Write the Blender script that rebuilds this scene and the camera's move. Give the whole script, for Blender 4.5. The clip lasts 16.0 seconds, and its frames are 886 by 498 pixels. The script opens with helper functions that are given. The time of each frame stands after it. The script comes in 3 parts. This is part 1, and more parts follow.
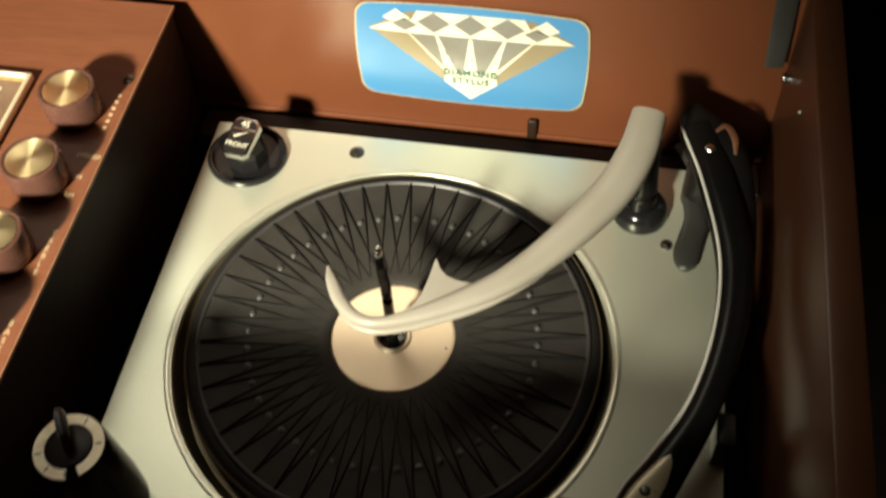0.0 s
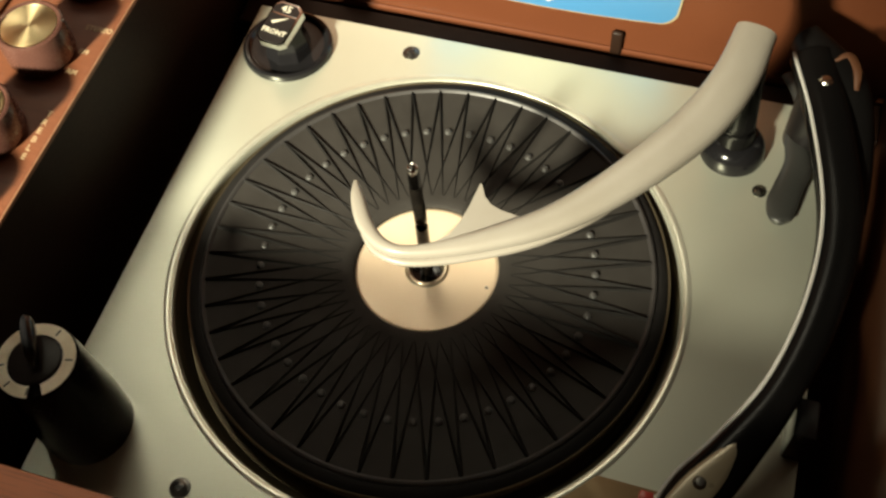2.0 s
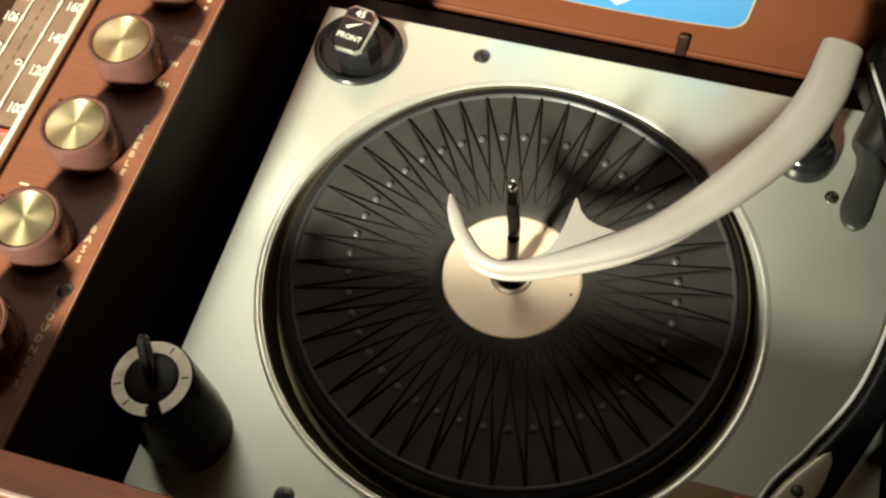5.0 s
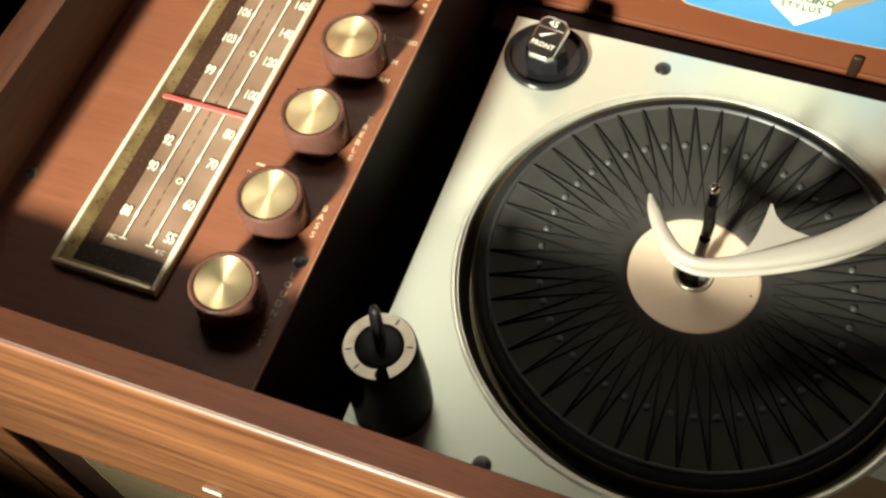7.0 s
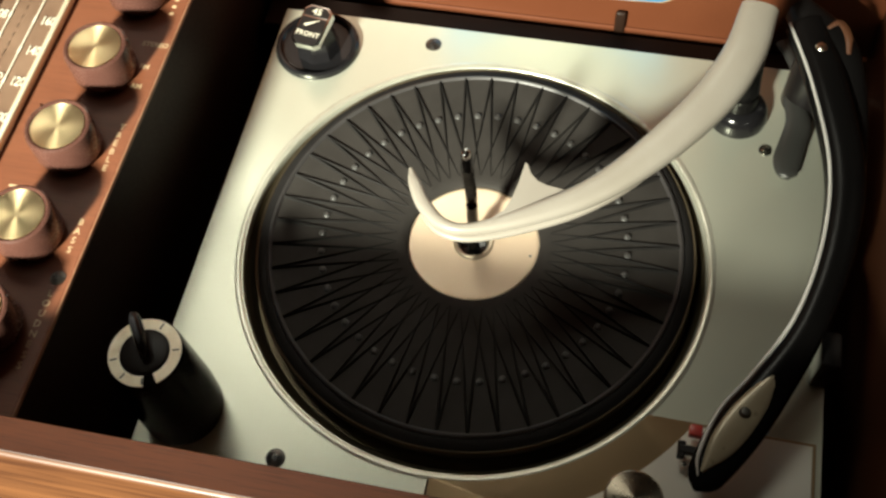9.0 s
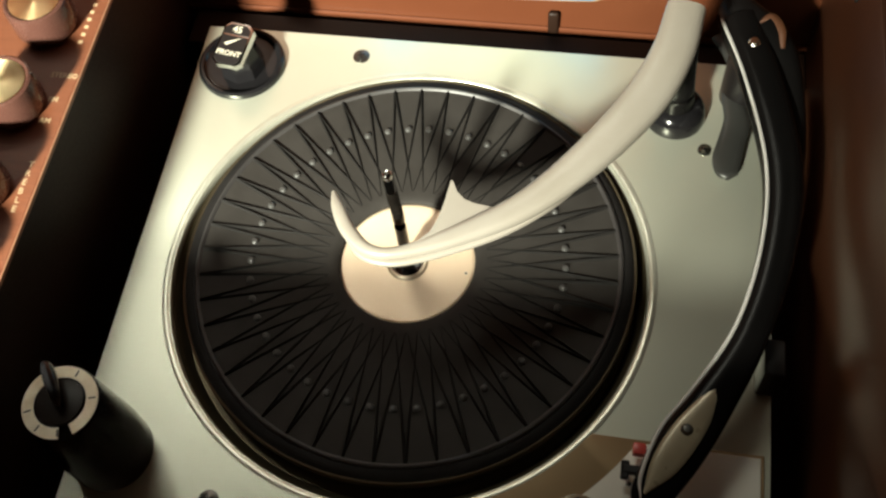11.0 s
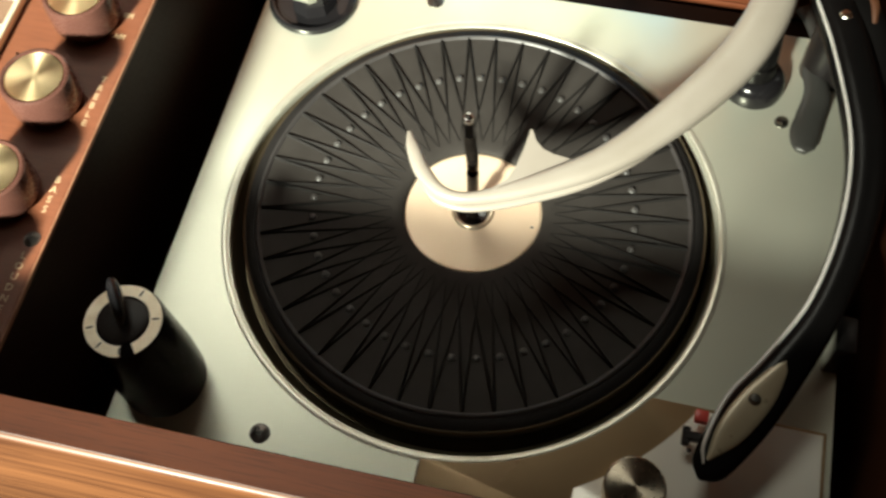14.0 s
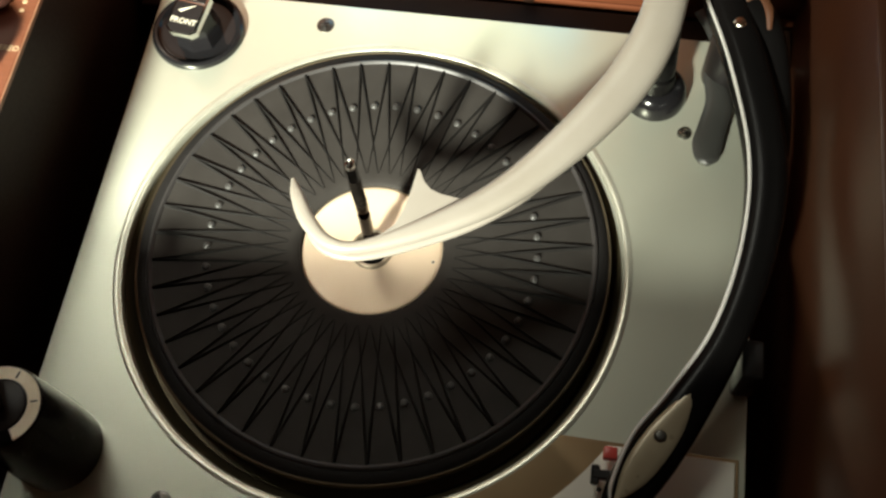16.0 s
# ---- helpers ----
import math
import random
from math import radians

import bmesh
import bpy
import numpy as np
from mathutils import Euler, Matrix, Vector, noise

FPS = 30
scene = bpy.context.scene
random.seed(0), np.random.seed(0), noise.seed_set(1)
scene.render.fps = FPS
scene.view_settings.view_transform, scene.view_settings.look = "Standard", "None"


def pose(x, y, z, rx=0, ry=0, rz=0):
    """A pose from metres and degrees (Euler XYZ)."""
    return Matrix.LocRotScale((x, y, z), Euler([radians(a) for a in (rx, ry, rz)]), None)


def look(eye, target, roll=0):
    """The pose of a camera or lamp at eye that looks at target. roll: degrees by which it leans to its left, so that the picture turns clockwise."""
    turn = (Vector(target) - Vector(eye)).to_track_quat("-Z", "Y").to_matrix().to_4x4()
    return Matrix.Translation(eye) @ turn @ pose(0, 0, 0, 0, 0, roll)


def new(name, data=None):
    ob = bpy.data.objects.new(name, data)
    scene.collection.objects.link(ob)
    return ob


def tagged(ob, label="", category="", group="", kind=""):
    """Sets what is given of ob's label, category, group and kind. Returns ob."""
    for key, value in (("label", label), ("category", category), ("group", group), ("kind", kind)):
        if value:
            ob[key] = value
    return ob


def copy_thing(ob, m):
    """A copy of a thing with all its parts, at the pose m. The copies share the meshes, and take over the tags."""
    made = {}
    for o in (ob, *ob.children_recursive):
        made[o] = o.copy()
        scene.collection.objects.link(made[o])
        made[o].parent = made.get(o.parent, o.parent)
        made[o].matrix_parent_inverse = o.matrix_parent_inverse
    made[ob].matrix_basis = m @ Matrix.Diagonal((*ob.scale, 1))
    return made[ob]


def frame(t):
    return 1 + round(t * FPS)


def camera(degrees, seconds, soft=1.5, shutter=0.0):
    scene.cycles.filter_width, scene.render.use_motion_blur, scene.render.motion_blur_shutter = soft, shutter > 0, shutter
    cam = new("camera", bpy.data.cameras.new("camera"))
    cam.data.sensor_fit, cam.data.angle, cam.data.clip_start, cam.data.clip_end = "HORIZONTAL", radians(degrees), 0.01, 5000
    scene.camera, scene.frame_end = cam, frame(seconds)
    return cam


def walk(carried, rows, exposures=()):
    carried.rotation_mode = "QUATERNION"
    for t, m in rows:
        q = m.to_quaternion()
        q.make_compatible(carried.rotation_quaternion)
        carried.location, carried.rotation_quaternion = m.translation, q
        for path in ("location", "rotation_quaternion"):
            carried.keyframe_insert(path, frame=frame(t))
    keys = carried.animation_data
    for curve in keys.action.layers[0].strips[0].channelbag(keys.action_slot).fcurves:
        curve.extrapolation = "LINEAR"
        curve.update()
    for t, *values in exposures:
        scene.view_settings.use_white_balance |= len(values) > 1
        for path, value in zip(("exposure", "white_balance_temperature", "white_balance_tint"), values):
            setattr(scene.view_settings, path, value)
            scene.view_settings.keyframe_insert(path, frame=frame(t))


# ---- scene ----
cam = camera(45.5, 16.0, soft=2.5, shutter=0.4)
PATH = [
    (0, (0.118, -0.356, 0.617), (-0.136, 0.785, -1.006), -3.5),
    (0.5, (0.104, -0.406, 0.603), (-0.119, 0.736, -1.024), -1.9),
    (1, (0.086, -0.371, 0.564), (-0.255, 0.74, -1.064), -4.7),
    (1.5, (0.099, -0.326, 0.544), (-0.34, 0.697, -1.118), -5.8),
    (2, (0.126, -0.293, 0.536), (-0.257, 0.686, -1.165), -5.5),
    (2.5, (0.12, -0.293, 0.518), (-0.227, 0.692, -1.188), -3.8),
    (3, (0.099, -0.296, 0.514), (-0.286, 0.643, -1.209), -5.6),
    (3.2, (0.092, -0.29, 0.519), (-0.273, 0.618, -1.225), -5.0),
    (5.3, (0.056, -0.292, 0.567), (-0.258, 0.632, -1.179), -3.6),
    (5.5, (0.055, -0.298, 0.562), (-0.33, 0.633, -1.166), -6.3),
    (6, (0.03, -0.311, 0.572), (-0.379, 0.612, -1.154), -6.0),
    (6.5, (-0.001, -0.329, 0.595), (-0.431, 0.603, -1.122), -5.3),
    (7, (-0.008, -0.349, 0.601), (-0.442, 0.561, -1.126), -6.2),
    (7.5, (0.002, -0.363, 0.609), (-0.437, 0.585, -1.096), -6.0),
    (8, (0.014, -0.358, 0.606), (-0.422, 0.584, -1.104), -6.9),
    (8.5, (0.048, -0.336, 0.6), (-0.327, 0.611, -1.121), -6.9),
    (9, (0.079, -0.334, 0.592), (-0.207, 0.621, -1.142), -5.8),
    (9.5, (0.086, -0.329, 0.583), (-0.201, 0.627, -1.15), -7.3),
    (10, (0.097, -0.317, 0.576), (-0.168, 0.629, -1.166), -7.7),
    (10.2, (0.101, -0.312, 0.578), (-0.163, 0.636, -1.164), -7.9),
    (12.3, (0.11, -0.295, 0.582), (-0.153, 0.617, -1.178), -7.8),
    (12.5, (0.105, -0.305, 0.578), (-0.176, 0.611, -1.178), -7.8),
    (13, (0.095, -0.31, 0.569), (-0.187, 0.575, -1.202), -7.7),
    (13.5, (0.105, -0.303, 0.569), (-0.143, 0.586, -1.205), -6.6),
    (14, (0.07, -0.315, 0.566), (-0.188, 0.58, -1.205), -3.8),
    (14.5, (0.055, -0.305, 0.563), (-0.226, 0.571, -1.213), -4.1),
    (15, (0.069, -0.286, 0.568), (-0.179, 0.574, -1.221), -4.3),
    (15.5, (0.095, -0.275, 0.569), (-0.135, 0.581, -1.225), -5.9),
    (16, (0.104, -0.257, 0.568), (-0.093, 0.579, -1.238), -5.2),
]
walk(cam, [(t, look(eye, target, roll)) for t, eye, target, roll in PATH],
     exposures=((0, -0.28, 7100, 10), (1, -0.2, 7600, 10), (2, -0.15, 7300, 10), (3.2, -0.12, 6650, 10), (5.5, 0.0, 6500, 10), (7.5, -0.02, 6550, 10),
                (8.5, -0.05, 6550, 10), (10.2, 0.03, 6500, 10), (12.5, 0.18, 6500, 10), (16, 0.2, 6400, 10)))

# ---- world and lamps ----
world = bpy.data.worlds.new("room_air")
world.use_nodes = True
world.node_tree.nodes["Background"].inputs[0].default_value = (1.0, 0.8, 0.6, 1)
world.node_tree.nodes["Background"].inputs[1].default_value = 0.004
scene.world = world


def area_lamp(name, eye, target, size_x, size_y, watts, colour):
    data = bpy.data.lights.new(name, "AREA")
    data.shape, data.size, data.size_y, data.energy, data.color = "RECTANGLE", size_x, size_y, watts, colour
    ob = new(name, data)
    ob.matrix_world = look(eye, target)
    return ob


lamp = bpy.data.lights.new("floor_lamp_light", "SPOT")
lamp.energy, lamp.color, lamp.shadow_soft_size, lamp.spot_size, lamp.spot_blend = 1380, (0.95, 0.955, 0.79), 0.13, radians(20.5), 1.0
new("floor_lamp_light", lamp).matrix_world = look((-0.74, -2.12, 1.41), (-0.20, 0.07, 0.05))
pendant = area_lamp("ceiling_lamp_light", (-0.50, 0.76, 1.74), (0.14, -0.11, 0.0), 0.80, 0.65, 0.78, (0.98, 0.965, 0.81))
pendant.data.spread = radians(46)


# ---- materials ----
def material(name, colour, rough=0.5, metal=0.0, second=None, scale=40.0, mix=0.5, bump=0.1, fine=400.0, stretch=(1, 1, 1),
             coat=0.0, rough_var=0.1, detail=4.0, dist=0.0005, spec=0.5):
    m = bpy.data.materials.new(name)
    m.use_nodes = True
    nt = m.node_tree
    b = nt.nodes["Principled BSDF"]
    second = second or tuple(c * 0.75 for c in colour)
    tc, mp = nt.nodes.new("ShaderNodeTexCoord"), nt.nodes.new("ShaderNodeMapping")
    mp.inputs["Scale"].default_value = stretch
    nt.links.new(tc.outputs["Object"], mp.inputs["Vector"])
    n1, n2 = nt.nodes.new("ShaderNodeTexNoise"), nt.nodes.new("ShaderNodeTexNoise")
    n1.inputs["Scale"].default_value, n1.inputs["Detail"].default_value = scale, detail
    n2.inputs["Scale"].default_value, n2.inputs["Detail"].default_value = fine, 3
    for n in (n1, n2):
        nt.links.new(mp.outputs[0], n.inputs["Vector"])
    ramp = nt.nodes.new("ShaderNodeValToRGB")
    ramp.color_ramp.elements[0].position, ramp.color_ramp.elements[1].position = 0.5 - mix / 2, 0.5 + mix / 2
    ramp.color_ramp.elements[0].color, ramp.color_ramp.elements[1].color = (*second, 1), (*colour, 1)
    nt.links.new(n1.outputs["Fac"], ramp.inputs[0])
    nt.links.new(ramp.outputs[0], b.inputs["Base Color"])
    mr = nt.nodes.new("ShaderNodeMapRange")
    mr.inputs["To Min"].default_value, mr.inputs["To Max"].default_value = max(0.02, rough - rough_var), min(1, rough + rough_var)
    nt.links.new(n2.outputs["Fac"], mr.inputs["Value"])
    nt.links.new(mr.outputs[0], b.inputs["Roughness"])
    bp = nt.nodes.new("ShaderNodeBump")
    bp.inputs["Strength"].default_value, bp.inputs["Distance"].default_value = bump, dist
    nt.links.new(n2.outputs["Fac"], bp.inputs["Height"])
    nt.links.new(bp.outputs[0], b.inputs["Normal"])
    b.inputs["Metallic"].default_value = metal
    b.inputs["Coat Weight"].default_value = coat
    b.inputs["Coat Roughness"].default_value = 0.12
    b.inputs["Specular IOR Level"].default_value = spec
    return m


def wood(name, light, dark, along, rough=0.38, coat=0.2, scale=30.0, pores=0.8):
    """Veneer: long streaks, pores and broad bands along one axis."""
    m = bpy.data.materials.new(name)
    m.use_nodes = True
    nt = m.node_tree
    b = nt.nodes["Principled BSDF"]
    tc, mp, mq = (nt.nodes.new(k) for k in ("ShaderNodeTexCoord", "ShaderNodeMapping", "ShaderNodeMapping"))
    thin = {"x": (0.07, 1, 1), "y": (1, 0.07, 1), "z": (1, 1, 0.07)}[along]
    mp.inputs["Scale"].default_value = thin
    mq.inputs["Scale"].default_value = tuple(0.03 if v < 1 else 1 for v in thin)
    nt.links.new(tc.outputs["Object"], mp.inputs["Vector"])
    nt.links.new(tc.outputs["Object"], mq.inputs["Vector"])
    broad, streak, pore = (nt.nodes.new("ShaderNodeTexNoise") for _ in range(3))
    for n, s, d, src in ((broad, scale, 3, mp), (streak, scale * 8, 5, mp), (pore, scale * 40, 2, mq)):
        n.inputs["Scale"].default_value, n.inputs["Detail"].default_value = s, d
        nt.links.new(src.outputs[0], n.inputs["Vector"])
    broad.inputs["Distortion"].default_value = 1.2
    add = nt.nodes.new("ShaderNodeMath")
    add.operation = "MULTIPLY_ADD"
    add.inputs[1].default_value = 0.55
    nt.links.new(streak.outputs["Fac"], add.inputs[0])
    half = nt.nodes.new("ShaderNodeMath")
    half.operation = "MULTIPLY"
    half.inputs[1].default_value = 0.5
    nt.links.new(broad.outputs["Fac"], half.inputs[0])
    nt.links.new(half.outputs[0], add.inputs[2])
    ramp = nt.nodes.new("ShaderNodeValToRGB")
    ramp.color_ramp.elements[0].position, ramp.color_ramp.elements[1].position = 0.38, 0.68
    ramp.color_ramp.elements[0].color, ramp.color_ramp.elements[1].color = (*dark, 1), (*light, 1)
    nt.links.new(add.outputs[0], ramp.inputs[0])
    pr = nt.nodes.new("ShaderNodeValToRGB")
    pr.color_ramp.elements[0].position, pr.color_ramp.elements[1].position = 0.36, 0.46
    pr.color_ramp.elements[0].color, pr.color_ramp.elements[1].color = (0.55, 0.5, 0.48, 1), (1, 1, 1, 1)
    nt.links.new(pore.outputs["Fac"], pr.inputs[0])
    mx = nt.nodes.new("ShaderNodeMix")
    mx.data_type, mx.blend_type = "RGBA", "MULTIPLY"
    mx.inputs["Factor"].default_value = pores
    nt.links.new(ramp.outputs[0], mx.inputs["A"])
    nt.links.new(pr.outputs[0], mx.inputs["B"])
    nt.links.new(mx.outputs["Result"], b.inputs["Base Color"])
    bp = nt.nodes.new("ShaderNodeBump")
    bp.inputs["Strength"].default_value, bp.inputs["Distance"].default_value = 0.25, 0.0002
    nt.links.new(pore.outputs["Fac"], bp.inputs["Height"])
    nt.links.new(bp.outputs[0], b.inputs["Normal"])
    b.inputs["Roughness"].default_value = rough
    b.inputs["Coat Weight"].default_value = coat
    b.inputs["Coat Roughness"].default_value = 0.2
    return m


def radial_brass(name, colour, rough, spread):
    """Turned metal: fine rings round the centre and a sheen that follows them."""
    m = material(name, colour, rough, 1.0, second=tuple(c * 0.93 for c in colour), fine=300, bump=0.0, rough_var=0.03)
    nt = m.node_tree
    b = nt.nodes["Principled BSDF"]
    tg = nt.nodes.new("ShaderNodeTangent")
    tg.direction_type, tg.axis = "RADIAL", "Z"
    nt.links.new(tg.outputs[0], b.inputs["Tangent"])
    b.inputs["Anisotropic"].default_value = spread
    b.inputs["Anisotropic Rotation"].default_value = 0.25
    return m


M_WOOD_X = wood("mahogany_along", (0.062, 0.0175, 0.0068), (0.044, 0.0122, 0.0050), "x", rough=0.45, coat=0.0)
M_WOOD_FRONT = wood("walnut_front", (0.195, 0.078, 0.029), (0.068, 0.024, 0.0095), "x", rough=0.45, coat=0.08, scale=15)
# Left wall wood, toned down to hold the shade of its inner face.
M_WOOD_Y = wood("shaded_mahogany_side", (0.075, 0.024, 0.010), (0.042, 0.013, 0.006), "y", rough=0.45, coat=0.0)
M_PANEL = wood("mahogany_veneer", (0.205, 0.070, 0.033), (0.165, 0.054, 0.025), "x", rough=0.5, coat=0.0, pores=0.35)
# Paler wood that paints the light on the panel's chamfered edge.
M_EDGE = material("lit_edge_wood", (0.42, 0.22, 0.13), 0.4, second=(0.30, 0.13, 0.07), scale=60, bump=0.05)
# Near-black brown: the shade inside the well is put into the colour.
M_WELL = material("well_shade_brown", (0.026, 0.012, 0.007), 0.5, second=(0.016, 0.008, 0.005), scale=25, spec=0.2)
M_LID = material("russet_lacquer", (0.145, 0.044, 0.018), 0.46, second=(0.122, 0.036, 0.0145), scale=14, coat=0.15, bump=0.04)
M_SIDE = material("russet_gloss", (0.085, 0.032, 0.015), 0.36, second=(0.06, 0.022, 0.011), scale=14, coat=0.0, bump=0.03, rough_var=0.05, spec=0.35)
M_SILVER = material("champagne_enamel", (0.74, 0.755, 0.63), 0.34, 0.60, second=(0.63, 0.645, 0.535), scale=9, mix=0.7, fine=1500, bump=0.03, rough_var=0.06)
M_BEAD = material("bright_trim", (0.82, 0.78, 0.66), 0.2, 1.0, fine=800, bump=0.03)
M_RIM = material("pale_rim_enamel", (0.80, 0.795, 0.67), 0.32, 0.65, fine=800, bump=0.0)
M_DISH = material("bronze_dish", (0.13, 0.105, 0.062), 0.42, 0.7, fine=800, bump=0.03)
M_MAT = material("ribbed_rubber", (0.043, 0.039, 0.0355), 0.62, second=(0.030, 0.027, 0.0245), scale=50, fine=1500, bump=0.15, spec=0.10)
M_RIB = material("rib_rubber", (0.017, 0.0155, 0.0145), 0.6, fine=1500, spec=0.15)
# Mat rubber made paler: light on the raised lip is in the colour.
M_LIP = material("lip_rubber_lit", (0.052, 0.048, 0.047), 0.40, fine=1500, spec=0.4)
# Paler than the mat, since the nubs' sheen is partly painted in.
M_NUB = material("nub_rubber_sheen", (0.075, 0.073, 0.070), 0.34, fine=1500, spec=0.4)
M_GOLD = material("pale_gold_disc", (0.95, 0.76, 0.56), 0.38, 0.30, second=(0.91, 0.71, 0.50), scale=30, fine=300, bump=0.0, rough_var=0.03)
M_CHROME = material("chrome", (0.75, 0.74, 0.72), 0.12, 1.0, fine=500, bump=0.02, rough_var=0.05)
M_HUB = material("hub_metal", (0.62, 0.54, 0.41), 0.34, 0.85, fine=500, bump=0.02)
M_SHAFT = material("dark_steel", (0.10, 0.085, 0.07), 0.22, 0.9, second=(0.05, 0.04, 0.034), scale=70, fine=500, bump=0.02)
M_STEEL = material("screw_steel", (0.20, 0.195, 0.18), 0.35, 1.0, fine=900, bump=0.1)
M_BLACK = material("black_bakelite", (0.012, 0.011, 0.012), 0.16, second=(0.009, 0.009, 0.010), scale=50, fine=700, bump=0.03, rough_var=0.06, coat=0.0, spec=0.4)
M_BLACK_SATIN = material("satin_black", (0.014, 0.012, 0.012), 0.34, fine=700, bump=0.04)
M_CREAM = material("ivory_plastic", (0.37, 0.335, 0.29), 0.34, second=(0.325, 0.288, 0.24), scale=24, fine=700, bump=0.03)
M_RIM_BLACK = material("rim_black", (0.020, 0.0185, 0.018), 0.62, fine=700, bump=0.04, spec=0.12)
M_FLANGE = material("flange_bronze", (0.16, 0.125, 0.08), 0.45, 0.7, fine=800, bump=0.03)
M_HOUSING = material("housing_black", (0.008, 0.0075, 0.0075), 0.5, fine=500, bump=0.03, spec=0.15)
M_CENTRE = material("centre_brown", (0.016, 0.010, 0.008), 0.4, fine=700, bump=0.03, spec=0.2)
M_POST = material("post_black", (0.007, 0.0062, 0.0060), 0.24, fine=500, bump=0.02, spec=0.14)
# Colour of the lit lid that shows past the pivot housing.
M_LID_PATCH = material("lit_lid_brown", (0.12, 0.046, 0.020), 0.5, fine=900, bump=0.05)
M_ARM = material("arm_black", (0.007, 0.0065, 0.0065), 0.22, fine=500, bump=0.02, spec=0.10)
M_GREY = material("grey_paint", (0.04, 0.04, 0.037), 0.4, fine=900, bump=0.03)
M_LINE = material("white_line", (0.72, 0.70, 0.66), 0.25, bump=0.02)
M_PEARL = material("pearl_inlay", (0.40, 0.345, 0.24), 0.3, 0.2, second=(0.33, 0.28, 0.19), scale=40, bump=0.01, fine=200)
M_RING = material("cream_ring", (0.82, 0.74, 0.58), 0.34, 0.30, second=(0.66, 0.54, 0.38), scale=120, bump=0.02)
M_BRASS = material("brass_trim", (0.98, 0.90, 0.68), 0.34, 0.45, second=(0.90, 0.80, 0.56), scale=50, fine=700, bump=0.06)
M_SLOPE = material("bronze_slope", (0.46, 0.33, 0.14), 0.3, 0.7, second=(0.20, 0.12, 0.05), scale=45, mix=0.3, bump=0.02)
M_KNOB_CAP = radial_brass("spun_brass", (0.95, 0.74, 0.42), 0.40, 0.80)
M_KNOB = material("brown_knob", (0.105, 0.047, 0.036), 0.26, second=(0.085, 0.036, 0.027), scale=60, fine=900, bump=0.03)
M_DIAL = material("dial_brown", (0.27, 0.17, 0.115), 0.22, second=(0.16, 0.095, 0.062), scale=22, mix=0.35, coat=0.5, bump=0.02)
M_DASH = material("dial_dash", (0.13, 0.078, 0.05), 0.3, coat=0.3, bump=0.02)
M_DIAL_END = material("dial_dark", (0.050, 0.022, 0.013), 0.25, coat=0.4, bump=0.02)
M_PRINT = material("ivory_print", (0.80, 0.74, 0.60), 0.5, fine=900)
M_GOLD_PRINT = material("gold_print", (0.64, 0.46, 0.28), 0.45, fine=900)
M_RED = material("red_pointer", (0.70, 0.09, 0.075), 0.35, fine=900)
M_BLUE = material("sticker_blue", (0.050, 0.185, 0.36), 0.4, second=(0.042, 0.18, 0.37), scale=20, bump=0.02)
M_STICK_GREY = material("sticker_grey", (0.225, 0.22, 0.20), 0.4, 0.2, second=(0.17, 0.155, 0.13), scale=30, bump=0.02)
M_STICK_GOLD = material("sticker_gold", (0.235, 0.19, 0.12), 0.4, 0.2, second=(0.22, 0.17, 0.10), scale=30, bump=0.02)
M_STICK_CREAM = material("sticker_cream", (0.66, 0.65, 0.52), 0.4, bump=0.02)
M_STICK_EDGE = material("sticker_edge", (0.42, 0.34, 0.20), 0.4, second=(0.30, 0.22, 0.12), scale=60, bump=0.02)
M_STICK_GREEN = material("sticker_green", (0.035, 0.12, 0.08), 0.4, bump=0.02)
M_CLOTH = material("grille_cloth", (0.012, 0.009, 0.007), 0.8, second=(0.006, 0.005, 0.004), scale=900, mix=0.2, fine=1500, bump=0.6)
M_ROD = material("grille_rod", (0.24, 0.18, 0.10), 0.5, bump=0.05)
M_WALL = material("room_paint", (0.16, 0.13, 0.10), 0.7, scale=3, fine=60)
M_CEILING = material("ceiling_paint", (0.62, 0.60, 0.54), 0.8, scale=3, fine=60)
M_FLOOR = material("room_carpet", (0.06, 0.042, 0.03), 0.9, scale=30, fine=300, bump=0.5)


# ---- building tools ----
ORIGIN = {}


def thing(name, at, label, category, group="", kind=""):
    ob = new(name)
    ob.location = at
    ORIGIN[ob.name] = Vector(at)
    ob.empty_display_size = 0.01
    return tagged(ob, label, category, group, kind)


def part(name, bm, mat, parent, label="", smooth=True):
    """One mesh under a thing or a part; bm is in world places."""
    me = bpy.data.meshes.new(name)
    o = ORIGIN[parent.name]
    bmesh.ops.translate(bm, verts=bm.verts, vec=-o)
    bmesh.ops.recalc_face_normals(bm, faces=bm.faces)
    bm.to_mesh(me)
    bm.free()
    me.materials.append(mat)
    if smooth:
        me.polygons.foreach_set("use_smooth", [True] * len(me.polygons))
        me.set_sharp_from_angle(angle=radians(35))
    ob = new(name, me)
    ob.parent = parent
    ORIGIN[ob.name] = o
    if label:
        tagged(ob, label)
    return ob


def solid(name, bm, mat, label, category, kind="", smooth=True):
    """One mesh that is a whole thing or a piece of the setting."""
    me = bpy.data.meshes.new(name)
    bmesh.ops.recalc_face_normals(bm, faces=bm.faces)
    bm.to_mesh(me)
    bm.free()
    me.materials.append(mat)
    if smooth:
        me.polygons.foreach_set("use_smooth", [True] * len(me.polygons))
        me.set_sharp_from_angle(angle=radians(35))
    ob = new(name, me)
    ORIGIN[ob.name] = Vector((0, 0, 0))
    return tagged(ob, label, category, "", kind)


